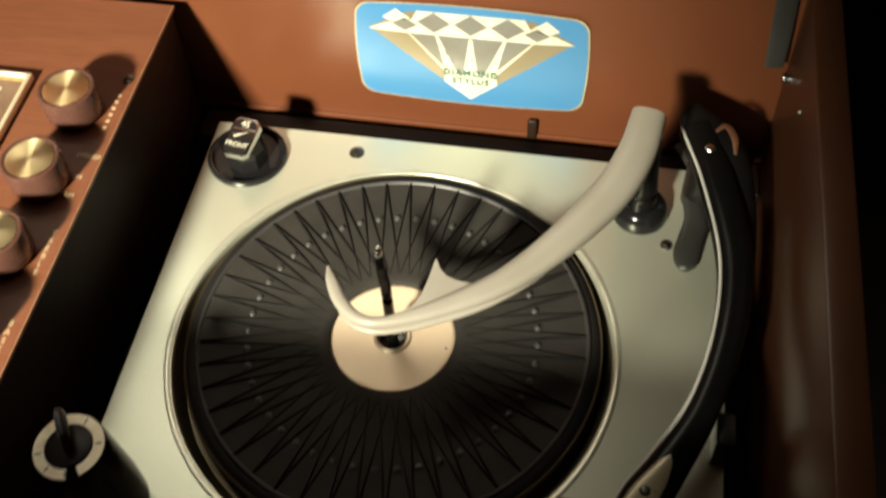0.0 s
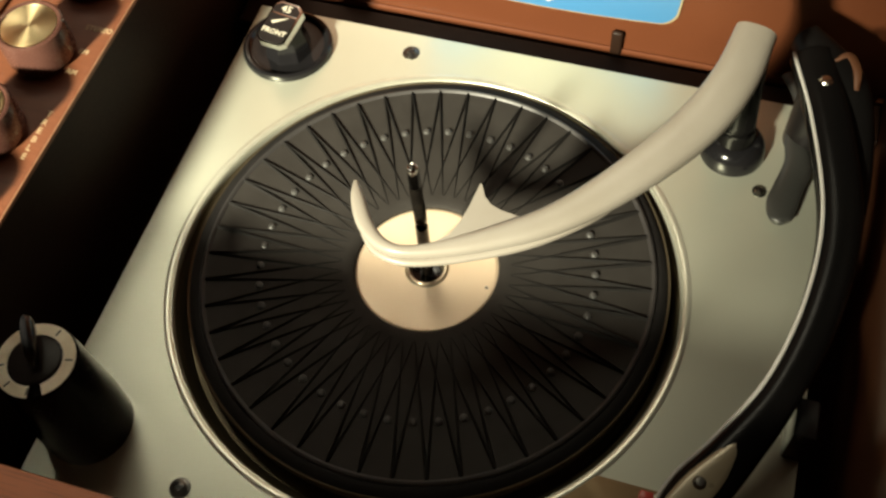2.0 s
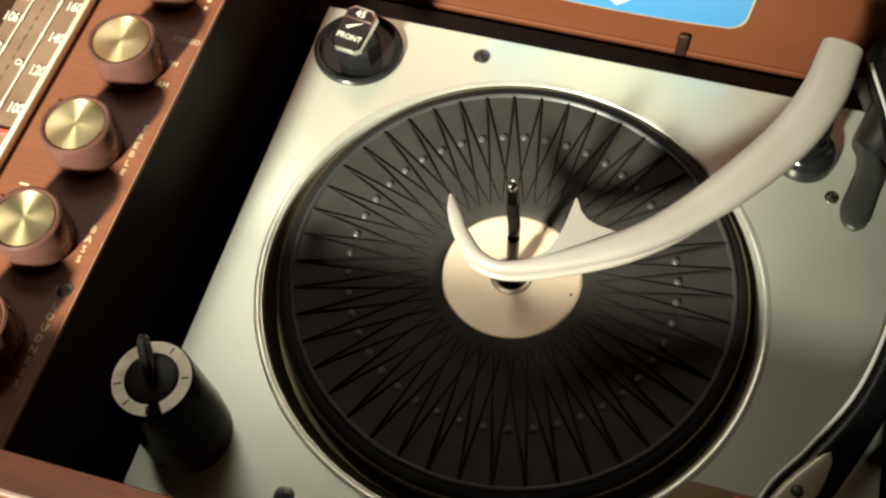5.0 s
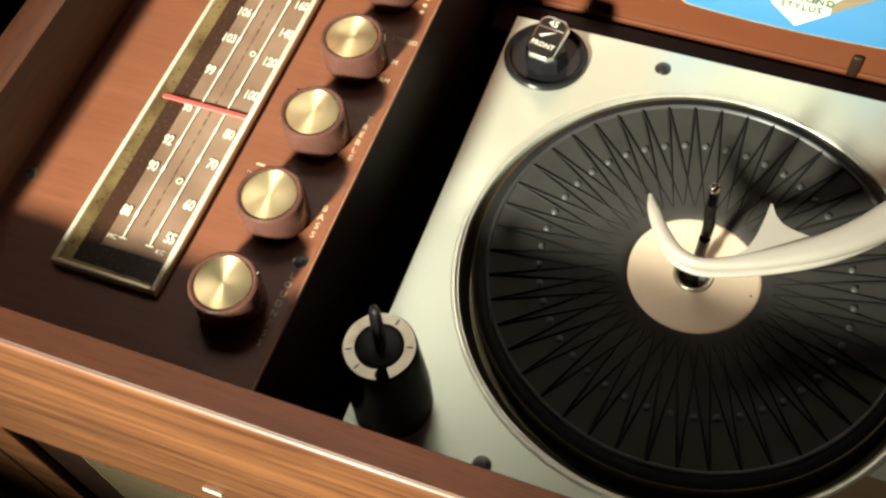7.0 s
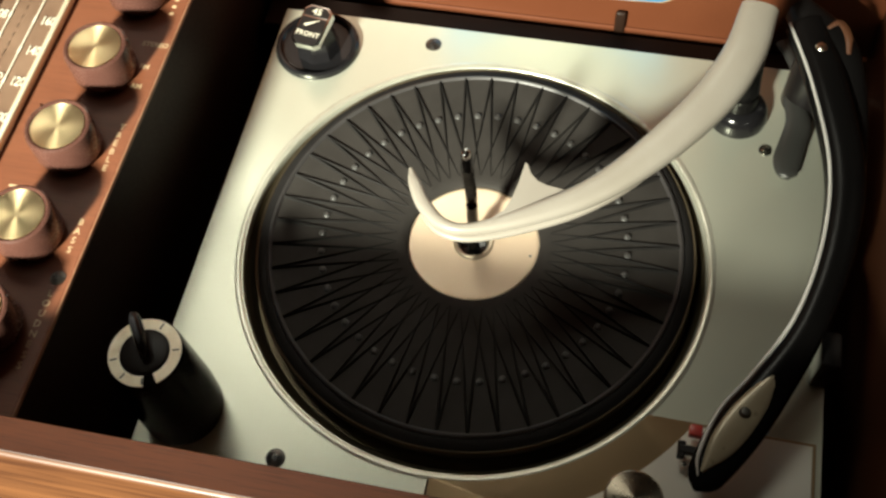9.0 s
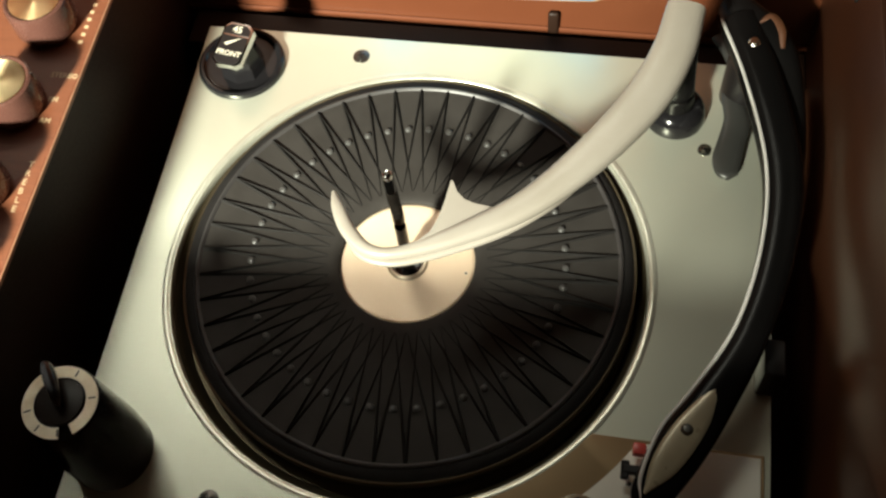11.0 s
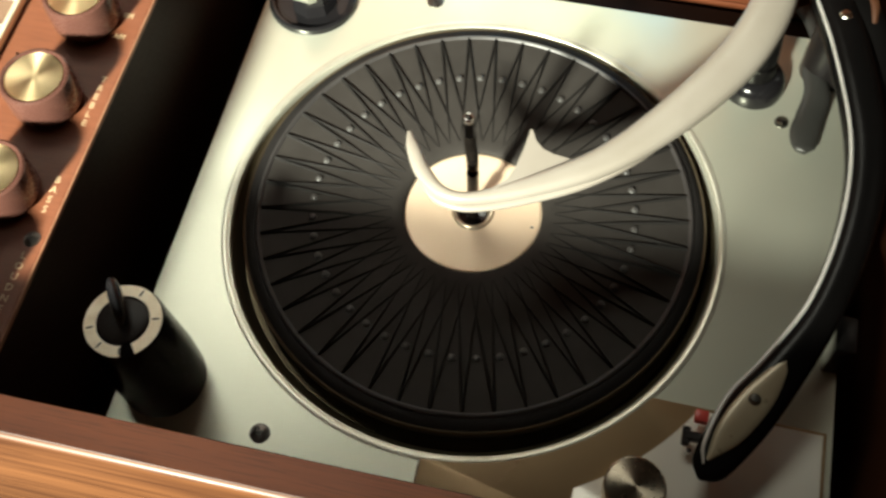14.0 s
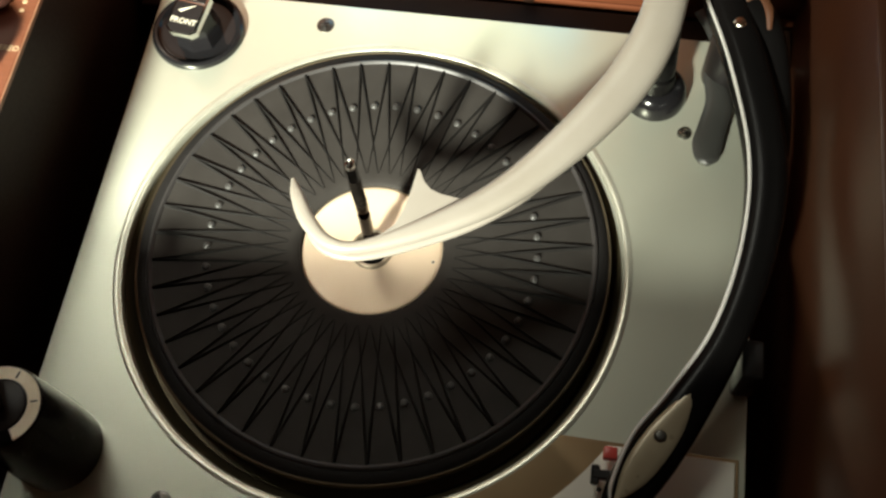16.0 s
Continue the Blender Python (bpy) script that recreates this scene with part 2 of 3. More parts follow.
def box(x0, x1, y0, y1, z0, z1, bevel=0.0, seg=2, bm=None):
    bm = bm or bmesh.new()
    r = bmesh.ops.create_cube(bm, size=1)
    for v in r["verts"]:
        v.co = ((x0 + x1) / 2 + v.co.x * (x1 - x0), (y0 + y1) / 2 + v.co.y * (y1 - y0), (z0 + z1) / 2 + v.co.z * (z1 - z0))
    if bevel:
        edges = list({e for v in r["verts"] for e in v.link_edges})
        bmesh.ops.bevel(bm, geom=edges, offset=bevel, segments=seg, affect="EDGES", profile=0.5)
    return bm


def lathe(profile, at=(0, 0, 0), seg=64, tilt=None, bm=None):
    """Turns (r, z) pairs round a vertical axis."""
    bm = bm or bmesh.new()
    rings = []
    for r, z in profile:
        if r < 1e-6:
            rings.append([bm.verts.new((0, 0, z))])
        else:
            rings.append([bm.verts.new((r * math.cos(2 * math.pi * i / seg), r * math.sin(2 * math.pi * i / seg), z)) for i in range(seg)])
    for a, b in zip(rings, rings[1:]):
        for i in range(seg):
            j = (i + 1) % seg
            f = [a[i % len(a)], a[j % len(a)], b[j % len(b)], b[i % len(b)]]
            f = list(dict.fromkeys(f))
            if len(f) > 2:
                bm.faces.new(f)
    m = Matrix.Translation(at) @ (tilt or Matrix.Identity(4))
    bmesh.ops.transform(bm, matrix=m, verts=[v for ring in rings for v in ring])
    return bm


def glide(points, n):
    """n places along a smooth curve through the points (Catmull-Rom)."""
    p = [Vector(q) for q in points]
    p = [p[0] * 2 - p[1]] + p + [p[-1] * 2 - p[-2]]
    out = []
    for i in range(n):
        u = i / (n - 1) * (len(p) - 3)
        k = min(int(u), len(p) - 4)
        s = u - k
        a, b, c, d = p[k:k + 4]
        out.append(0.5 * (2 * b + (c - a) * s + (2 * a - 5 * b + 4 * c - d) * s * s + (3 * b - a - 3 * c + d) * s ** 3))
    return out


def sweep(points, sizes, n=40, seg=16, power=2.0, bm=None, twist=0.0):
    """A limb along a smooth curve; sizes are (half width across, half height) at the same stations."""
    bm = bm or bmesh.new()
    path = glide(points, n)
    size = glide([(w, h, 0) for w, h in sizes], n)
    rings = []
    for i, p in enumerate(path):
        t = (path[min(i + 1, n - 1)] - path[max(i - 1, 0)]).normalized()
        side = t.cross(Vector((0, 0, 1)))
        side = side.normalized() if side.length > 1e-4 else Vector((1, 0, 0))
        up = side.cross(t)
        if twist:
            q = Matrix.Rotation(twist, 3, t)
            side, up = q @ side, q @ up
        ring = []
        for k in range(seg):
            a = 2 * math.pi * k / seg
            c, s = math.cos(a), math.sin(a)
            ring.append(bm.verts.new(p + side * (max(size[i].x, 2e-4) * math.copysign(abs(c) ** (2 / power), c)) + up * (max(size[i].y, 2e-4) * math.copysign(abs(s) ** (2 / power), s))))
        rings.append(ring)
    for a, b in zip(rings, rings[1:]):
        for k in range(seg):
            bm.faces.new((a[k], a[(k + 1) % seg], b[(k + 1) % seg], b[k]))
    for ring in (rings[0], rings[-1]):
        bm.faces.new(ring)
    return bm


def prism(outline, z0, z1, bevel=0.0, bm=None, m=None):
    """An upright slab over a plan outline."""
    bm = bm or bmesh.new()
    low = [bm.verts.new((x, y, z0)) for x, y in outline]
    high = [bm.verts.new((x, y, z1)) for x, y in outline]
    n = len(outline)
    bm.faces.new(low)
    top = bm.faces.new(high)
    for i in range(n):
        bm.faces.new((low[i], low[(i + 1) % n], high[(i + 1) % n], high[i]))
    if bevel:
        bmesh.ops.bevel(bm, geom=list(top.edges), offset=bevel, segments=2, affect="EDGES", profile=0.5)
    if m:
        bmesh.ops.transform(bm, matrix=m, verts=bm.verts)
    return bm


def rounded(x0, x1, y0, y1, r, n=6):
    pts = []
    for cx, cy, a0 in ((x1 - r, y1 - r, 0), (x0 + r, y1 - r, 90), (x0 + r, y0 + r, 180), (x1 - r, y0 + r, 270)):
        for i in range(n + 1):
            a = radians(a0 + 90 * i / n)
            pts.append((cx + r * math.cos(a), cy + r * math.sin(a)))
    return pts


def lettering(name, body, size, m, mat, parent, thick=0.0002, bold=0.0, space=1.0, align="CENTER"):
    """Raised print in the built-in font; m takes the letters' plane into the world."""
    cu = bpy.data.curves.new(name, "FONT")
    cu.body, cu.size, cu.extrude, cu.offset, cu.space_character = body, size, thick, bold, space
    cu.align_x, cu.align_y = align, "CENTER"
    cu.resolution_u = 2
    tmp = new(name, cu)
    me = bpy.data.meshes.new_from_object(tmp.evaluated_get(bpy.context.evaluated_depsgraph_get()))
    bpy.data.objects.remove(tmp)
    bpy.data.curves.remove(cu)
    bm = bmesh.new()
    bm.from_mesh(me)
    bpy.data.meshes.remove(me)
    bmesh.ops.transform(bm, matrix=m, verts=bm.verts)
    return part(name, bm, mat, parent, smooth=False)


def share(name, mesh, parent, m):
    ob = new(name, mesh)
    ob.parent = parent
    ob.matrix_basis = m
    return ob


# ---- the cabinet ----
RIM = 0.14
X0, X1, Y0 = -0.399, 0.250, -0.208
LEAN_BACK = 0.08
solid("cabinet_wall_front", box(X0 - 0.03, X1 + 0.022, Y0 - 0.018, Y0, -0.060, RIM, 0.003, 3), M_WOOD_FRONT,
      "brown wooden front rail of a console cabinet, rounded lit edge", "cabinet wall", "structure")
solid("cabinet_rail_top", box(X0 - 0.03, X1 + 0.022, Y0 - 0.0155, Y0 + 0.0005, RIM - 0.001, RIM + 0.0008, 0.0004, 1), M_WOOD_X,
      "reddish-brown veneered top of the front rail", "trim", "structure")
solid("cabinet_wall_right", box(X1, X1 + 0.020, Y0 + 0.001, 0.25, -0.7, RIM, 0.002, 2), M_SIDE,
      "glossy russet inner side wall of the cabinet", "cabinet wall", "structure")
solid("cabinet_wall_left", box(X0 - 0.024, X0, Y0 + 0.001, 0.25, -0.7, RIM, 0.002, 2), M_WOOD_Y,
      "brown wooden side wall of the cabinet, colour darkened for shade", "cabinet wall", "structure")
# Well floor, back, divider and ledge carry their shade in the colour.
solid("cabinet_floor", box(X0, X1, Y0, 0.26, -0.17, -0.16), M_WELL, "bottom of the player well, shade put into its dark colour", "cabinet floor", "structure")
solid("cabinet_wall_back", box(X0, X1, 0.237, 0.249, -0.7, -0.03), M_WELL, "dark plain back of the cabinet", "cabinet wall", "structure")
solid("well_wall_left", box(-0.223, -0.2055, Y0 + 0.001, 0.208, -0.16, 0.0845, 0.0006, 1), M_WELL, "divider beside the record changer, shade put into its dark colour", "partition", "structure")
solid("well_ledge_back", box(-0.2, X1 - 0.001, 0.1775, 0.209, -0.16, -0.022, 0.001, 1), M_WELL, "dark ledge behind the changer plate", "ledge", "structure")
grille = solid("grille", box(-0.366, X1 - 0.02, Y0 - 0.010, Y0 - 0.008, -0.698, -0.0605), M_CLOTH, "dark woven speaker cloth behind pale upright rods", "speaker grille", "structure")
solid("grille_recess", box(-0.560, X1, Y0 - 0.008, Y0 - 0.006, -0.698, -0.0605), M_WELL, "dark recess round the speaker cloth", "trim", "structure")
solid("front_stile", box(-0.560, -0.4615, Y0 - 0.016, Y0 - 0.009, -0.698, -0.0605, 0.001, 2), M_WOOD_FRONT, "brown wooden side panel of the cabinet front", "trim", "structure")
solid("front_stile", box(-0.456, -0.417, Y0 - 0.016, Y0 - 0.009, -0.698, -0.0605, 0.001, 2), M_WOOD_FRONT, "brown wooden stile of the cabinet front", "trim", "structure")
rod = bpy.data.meshes.new("rod")
bm = box(-0.00075, 0.00075, -0.0014, 0.0, -0.698, -0.0605)
bm.to_mesh(rod)
bm.free()
rod.materials.append(M_ROD)
for k in range(62):
    share("rod", rod, grille, pose(-0.3625 + 0.0043 * k, Y0 - 0.0101, 0))

badge = thing("badge", (-0.2385, Y0 - 0.018, -0.020), "small plain ivory plate on the front rail", "badge")
part("plate", box(-0.2450, -0.2320, Y0 - 0.0190, Y0 - 0.0178, -0.0222, -0.0178, 0.0004, 1), M_STICK_CREAM, badge)

lid = thing("lid", (0, 0.214, -0.02), "raised russet lacquered cabinet lid leaning back", "lid")
bm = box(X0 - 0.02, X1 + 0.004, 0.0, 0.016, -0.008, 0.46, 0.003, 2)
bmesh.ops.transform(bm, matrix=Matrix.Translation((0, 0.2155, -0.018)) @ Matrix.Rotation(-math.atan(LEAN_BACK), 4, "X"), verts=bm.verts)
part("lid_board", bm, M_LID, lid)
# Raised lip in the lid's own colour, shaped to catch a line of light.
bm = box(X0 - 0.019, X1 + 0.003, -0.0018, 0.0, -0.007, -0.0015, 0.0007, 2)
bmesh.ops.transform(bm, matrix=Matrix.Translation((0, 0.2155, -0.018)) @ Matrix.Rotation(-math.atan(LEAN_BACK), 4, "X"), verts=bm.verts)
part("lower_lip", bm, M_LID, lid, "thin lower lip in the lid's lacquer, catching the light")

# ---- radio control panel ----
PZ = 0.088
panel = thing("radio_panel", (-0.3, 0, PZ), "reddish-brown wood-veneered radio control panel", "radio panel")
# Strip added as the lit line along the panel's edge.
part("edge_strip", box(-0.2035, -0.2025, Y0 + 0.0005, 0.209, PZ - 0.003, PZ + 0.0003, 0.0003, 1), M_EDGE, panel, "thin paler edge strip, lit chamfer put into its colour")
part("panel_board", box(X0 + 0.0005, -0.2035, Y0 + 0.0005, 0.209, PZ - 0.003, PZ, 0.0006, 1), M_PANEL, panel)

DX0, DX1, DY0, DY1 = -0.345, -0.276, -0.1585, 0.121


def dial_frame():
    dial = thing("tuning_dial", (-0.31, -0.02, PZ), "long radio tuning dial in a polished brass frame", "tuning dial")
    w, h = 0.006, 0.0065
    for x0, x1, y0, y1 in ((DX0, DX0 + 0.0032, DY0, DY1), (DX1 - 0.0048, DX1 - 0.001, DY0, DY1), (DX0 + 0.0032, DX1 - 0.0048, DY0, DY0 + 0.0032), (DX0 + 0.0032, DX1 - 0.0048, DY1 - 0.0032, DY1)):
        part("frame_bar", box(x0, x1, y0, y1, PZ + 0.0002, PZ + h, 0.0012, 3), M_BRASS, dial)
    for slope in ([(DX0 + 0.0032, PZ + 0.0052), (DX0 + w + 0.004, PZ + 0.0028), (DX0 + w + 0.004, PZ + 0.0002), (DX0 + 0.0032, PZ + 0.0002)],):
        bm = bmesh.new()
        ends = [[bm.verts.new((x, y, z)) for x, z in slope] for y in (DY0 + 0.0032, DY1 - 0.0032)]
        for a in range(4):
            bm.faces.new((ends[0][a], ends[0][(a + 1) % 4], ends[1][(a + 1) % 4], ends[1][a]))
        bm.faces.new(ends[0])
        bm.faces.new(ends[1])
        part("frame_slope", bm, M_SLOPE, dial, "dull bronze inner slope", False)
    for y0, y1 in ((DY0 + 0.0032, DY0 + w), (DY1 - w, DY1 - 0.0032)):
        part("frame_slope", box(DX0 + w + 0.004, DX1 - 0.0048, y0, y1, PZ + 0.0002, PZ + 0.0036, 0.0006, 1), M_SLOPE, dial, "dull bronze inner slope")
    sx0, sx1, sy0, sy1 = DX0 + w + 0.004, DX1 - 0.0048, DY0 + w, DY1 - w
    part("scale_plate", box(sx0, sx1, sy0, sy1, PZ + 0.0002, PZ + 0.0022), M_DIAL, dial, "brown mottled scale plate")
    part("scale_margin", box(sx0, sx0 + 0.011, sy0, sy1, PZ + 0.0022, PZ + 0.0026), M_DIAL_END, dial, "dark margin of the scale")
    part("scale_end", box(sx0 + 0.011, sx1, sy0, sy0 + 0.014, PZ + 0.0022, PZ + 0.0026), M_DIAL_END, dial, "dark end of the scale")
    zt = PZ + 0.0029
    lx, rx = -0.3135, -0.2960
    for x in (lx, rx):
        part("scale_line", box(x - 0.0005, x + 0.0005, -0.131, 0.108, zt, zt + 0.0002), M_PRINT, dial, "thin ivory scale line", False)
        part("line_foot", box(x - 0.0025, x + 0.0025, -0.1316, -0.1308, zt, zt + 0.0002), M_PRINT, dial, "", False)
    fm = (("88", -0.114), ("90", -0.081), ("92", -0.061), ("95", -0.0345), ("99", -0.004), ("103", 0.0235), ("106", 0.0465), ("108", 0.064))
    am = (("55", -0.123), ("60", -0.0992), ("70", -0.069), ("80", -0.046), ("100", -0.0147), ("120", 0.013), ("140", 0.0378), ("160", 0.0624))
    for (body, y), x, tick in [(q, lx - 0.0070, lx) for q in fm] + [(q, rx + 0.0092, rx) for q in am]:
        lettering("numeral", body, 0.0096, pose(x, y, zt) @ Matrix.Diagonal((0.74, 1, 1, 1)), M_PRINT, dial, bold=0.00014, space=0.9)
        part("tick", box(tick - 0.0009, tick + 0.0009, y - 0.0022, y + 0.0022, zt, zt + 0.0003), M_PRINT, dial, "", False)
    for y in (-0.0857, 0.0160):
        part("mark_ring", lathe([(0.0014, 0), (0.0021, 0), (0.0021, 0.0003), (0.0014, 0.0003), (0.0014, 0)], (rx - 0.0040, y, zt), 20), M_PRINT, dial)
    dash = random.Random(5)
    for i in range(30):
        y = -0.118 + i * 0.0076
        for x in (-0.3055, -0.2805):
            h = dash.uniform(0.0012, 0.0030)
            part("scale_dash", box(x - 0.0006, x + 0.0006, y - h, y + h, PZ + 0.0022, PZ + 0.0024), M_DASH, dial, "", False)
    lettering("small_print", "MC", 0.0042, pose(lx - 0.0065, -0.1320, zt), M_PRINT, dial)
    lettering("small_print", "KC", 0.0042, pose(rx + 0.0078, -0.1330, zt), M_PRINT, dial)
    part("pointer", box(sx0 - 0.004, sx1 + 0.0003, -0.0334, -0.0302, PZ + 0.0036, PZ + 0.0046, 0.0003, 1), M_RED, dial, "red tuning pointer bar")
    return dial


dial_frame()


def control_knob():
    k = thing("control_knob", (0, 0, 0), "brown control knob with a spun brass cap on the radio panel", "knob", "radio knobs")
    part("skirt", lathe([(0, 0.0004), (0.0165, 0.0004), (0.0185, 0.0015), (0.0196, 0.004), (0.0196, 0.0215), (0.0190, 0.0238), (0.0178, 0.0245), (0.0165, 0.0240), (0.0160, 0.0232), (0, 0.0232)], seg=56), M_KNOB, k)
    part("cap", lathe([(0, 0.02362), (0.0006, 0.02362), (0.004, 0.02361), (0.0150, 0.0236), (0.0158, 0.0240), (0.0158, 0.0233), (0, 0.0233)], seg=56), M_KNOB_CAP, k, "spun brass cap")
    part("pointer_nib", box(0.0180, 0.0203, -0.0007, 0.0007, 0.018, 0.0245, 0.0003, 1), M_CHROME, k, "small bright index nib")
    return k


LX = -0.2110
TREB, BASS, LOUD = (-0.0075, -0.0375), (-0.0750, -0.0935), (-0.1215, -0.1650)
KX, KY = -0.2355, (-0.1475, -0.0885, -0.028, 0.032, 0.0945)
first = control_knob()
first.matrix_basis = pose(KX, KY[0], PZ, 0, 0, 35)
for y, a in zip(KY[1:], (150, 140, 25, 60)):
    copy_thing(first, pose(KX, y, PZ, 0, 0, a))

def stacked(body, x, y0, y1):
    """Letters one below the other, as printed beside the knobs."""
    n = len(body)
    for k, letter in enumerate(body):
        lettering("letter", letter, 0.0058, pose(x, y0 + (y1 - y0) * k / (n - 1), PZ + 0.0002), M_GOLD_PRINT, panel, 0.0001, 0.00004)


stacked("LOUDNESS", LX, *LOUD)
stacked("BASS", LX, *BASS)
stacked("TREBLE", LX, *TREB)
for body, y in (("STEREO", 0.0570), ("FM", 0.0390), ("AM", 0.0235)):
    lettering("selector_name", body, 0.0050, pose(-0.2125 if body == "STEREO" else -0.2135, y, PZ + 0.0002), M_GOLD_PRINT, panel, 0.0001, 0.0001)
for k in range(6):
    part("print_bar", box(LX - 0.0013, LX + 0.0013, 0.1135 - k * 0.0060 - 0.0011, 0.1135 - k * 0.0060 + 0.0011, PZ, PZ + 0.0003), M_GOLD_PRINT, panel, "", False)
part("print_bar", box(-0.2630, -0.2575, -0.0589, -0.0576, PZ, PZ + 0.0003), M_GOLD_PRINT, panel, "", False)


def screw(at, r=0.0045, label="steel cross-head screw set in the panel", mat=M_STEEL):
    s = thing("screw", at, label, "screw", "screws")
    x, y, z = at
    part("washer", lathe([(r * 0.9, 0.0), (r * 1.3, 0.0), (r * 1.25, 0.0006), (r * 0.95, 0.0009)], at, 28), M_STEEL, s)
    part("head", lathe([(0, 0.0022), (r * 0.5, 0.0019), (r * 0.9, 0.0010), (r, 0.0), (0, 0.0)], at, 28), mat, s)
    for a in (20, 110):
        bm = box(-r * 0.6, r * 0.6, -r * 0.12, r * 0.12, 0.0014, 0.0023)
        bmesh.ops.transform(bm, matrix=Matrix.Translation(at) @ Matrix.Rotation(radians(a), 4, "Z"), verts=bm.verts)
        part("slot", bm, M_BLACK_SATIN, s, "", False)
    return s


for at in ((-0.0600, 0.1585, 0.0), (-0.087, -0.163, 0.0)):
    screw(at)
screw((0.179, 0.104, 0.0), 0.0034, "small bright steel screw in the changer plate", M_BEAD)
for at in ((-0.2105, -0.1115, PZ), (-0.2105, 0.1300, PZ), (-0.3915, -0.1070, PZ)):
    screw(at, 0.0034, "small steel screw in the radio panel")

# ---- record changer ----
HOLE = 0.1495
BX, BY = 0.0003, -0.0048
PX0, PX1, PY0, PY1 = -0.1755, 0.222, -0.204, 0.1755


def changer_plate():
    deck = thing("changer_plate", (0, 0, 0), "champagne silver metal record changer plate", "changer plate")
    bm = bmesh.new()
    n = 160
    inner, outer = [], []
    corners = [math.atan2(y, x) % (2 * math.pi) for x in (PX0, PX1) for y in (PY0, PY1)]
    angles = sorted([2 * math.pi * i / n for i in range(n)] + corners)
    for a in angles:
        c, s = math.cos(a), math.sin(a)
        k = min((PX1 if c > 0 else PX0) / c if abs(c) > 1e-9 else 9, (PY1 if s > 0 else PY0) / s if abs(s) > 1e-9 else 9)
        inner.append((BX + c * HOLE, BY + s * HOLE))
        outer.append((c * k, s * k))
    rows = [[bm.verts.new((x, y, z)) for x, y in ring] for ring, z in ((inner, -0.004), (inner, 0.0), (outer, 0.0), (outer, -0.006))]
    for a, b in zip(rows, rows[1:]):
        for i in range(len(angles)):
            j = (i + 1) % len(angles)
            bm.faces.new((a[i], a[j], b[j], b[i]))
    part("plate", bm, M_SILVER, deck)
    part("bead", lathe([(HOLE - 0.0012, -0.007), (HOLE - 0.0010, -0.0030), (HOLE - 0.0005, -0.0012), (HOLE + 0.0003, -0.0002), (HOLE + 0.0014, 0.0004), (HOLE + 0.0028, 0.0006), (HOLE + 0.0048, 0.0002)], (BX, BY, 0), 160), M_RIM, deck, "pale rolled rim round the platter")
    part("dish", lathe([(HOLE - 0.0008, -0.0045), (HOLE - 0.0026, -0.0065), (0.1440, -0.0110), (0.1425, -0.0150), (0.10, -0.016), (0.0, -0.016)], (BX, BY, 0), 160), M_DISH, deck, "bronze-coloured recess round the platter")
    return deck


changer_plate()

ZM = 0.004
platter = thing("platter", (0, 0, 0), "turntable platter with a ribbed black rubber mat", "platter")
part("platter_rim", lathe([(0.126, -0.010), (0.1400, -0.010), (0.1408, -0.004), (0.1404, 0.0008), (0.1380, 0.0030), (0.1345, 0.0036), (0.126, 0.0020)], (0, 0, 0), 160), M_RIM_BLACK, platter, "black turned edge of the platter")
part("platter_flange", lathe([(0.1400, -0.009), (0.1412, -0.009), (0.1420, -0.0040), (0.1419, 0.0006), (0.1414, 0.0012), (0.1405, 0.0006), (0.1402, -0.002)], (0, 0, 0), 160), M_FLANGE, platter, "dull bronze outer flange")
mat_ob = part("rubber_mat", lathe([(0.0425, -0.004), (0.0425, 0.0018), (0.0440, 0.0032), (0.048, ZM - 0.0002), (0.050, ZM), (0.0515, ZM), (0.1304, ZM), (0.1312, ZM), (0.1316, -0.004)], (0, 0, 0), 180), M_MAT, platter, "ribbed black rubber mat")
part("mat_lip", lathe([(0.1304, ZM - 0.0003), (0.1311, ZM + 0.0009), (0.1322, ZM + 0.0016), (0.1334, ZM + 0.0011), (0.1341, ZM - 0.0004), (0.1344, -0.001)], (0, 0, 0), 180), M_LIP, platter, "raised lip round the mat, painted lighter as it is lit")
part("label_disc", lathe([(0.0428, -0.0005), (0.0414, 0.0002), (0.0408, 0.0003), (0.0400, 0.0003), (0.0115, 0.0003), (0.0112, -0.003)], (0, 0, 0), 96), M_GOLD, platter, "pale gold centre disc")
part("chip", lathe([(0, 0.0006), (0.0006, 0.0005), (0.0008, 0.0002)], (0.0375, -0.0035, 0.0001), 7), M_BLACK_SATIN, platter, "tiny dark chip in the disc")
part("hub_ring", lathe([(0.0130, 0.0002), (0.0127, 0.0012), (0.0118, 0.0020), (0.0104, 0.0018), (0.0092, -0.0010), (0.0080, -0.0045)], (0, 0, 0), 48), M_HUB, platter, "dull metal hub ring")
part("hub_well", lathe([(0.0088, -0.0030), (0.0075, -0.0035), (0, -0.0035)], (0, 0, 0), 40), M_BLACK, platter)

STEP = 360 / 45
TIP0 = 175.2


def rib_mesh(side):
    """One rib from its outer point to its inner end, half a step to one side."""
    a = Vector((0.1308, 0, 0))
    b = Vector((0.0500 * math.cos(radians(side * STEP * 0.95)), 0.0500 * math.sin(radians(side * STEP * 0.95)), 0))
    t = (b - a).normalized()
    s = Vector((-t.y, t.x, 0))
    me = bpy.data.meshes.new("rib")
    v = []
    for p, w, h in ((a, 0.0013, 0.0018), (a.lerp(b, 0.5), 0.0009, 0.0014), (b, 0.0005, 0.0003)):
        v += [p + s * w + Vector((0, 0, ZM - 0.0004)), p + Vector((0, 0, ZM + h)), p - s * w + Vector((0, 0, ZM - 0.0004))]
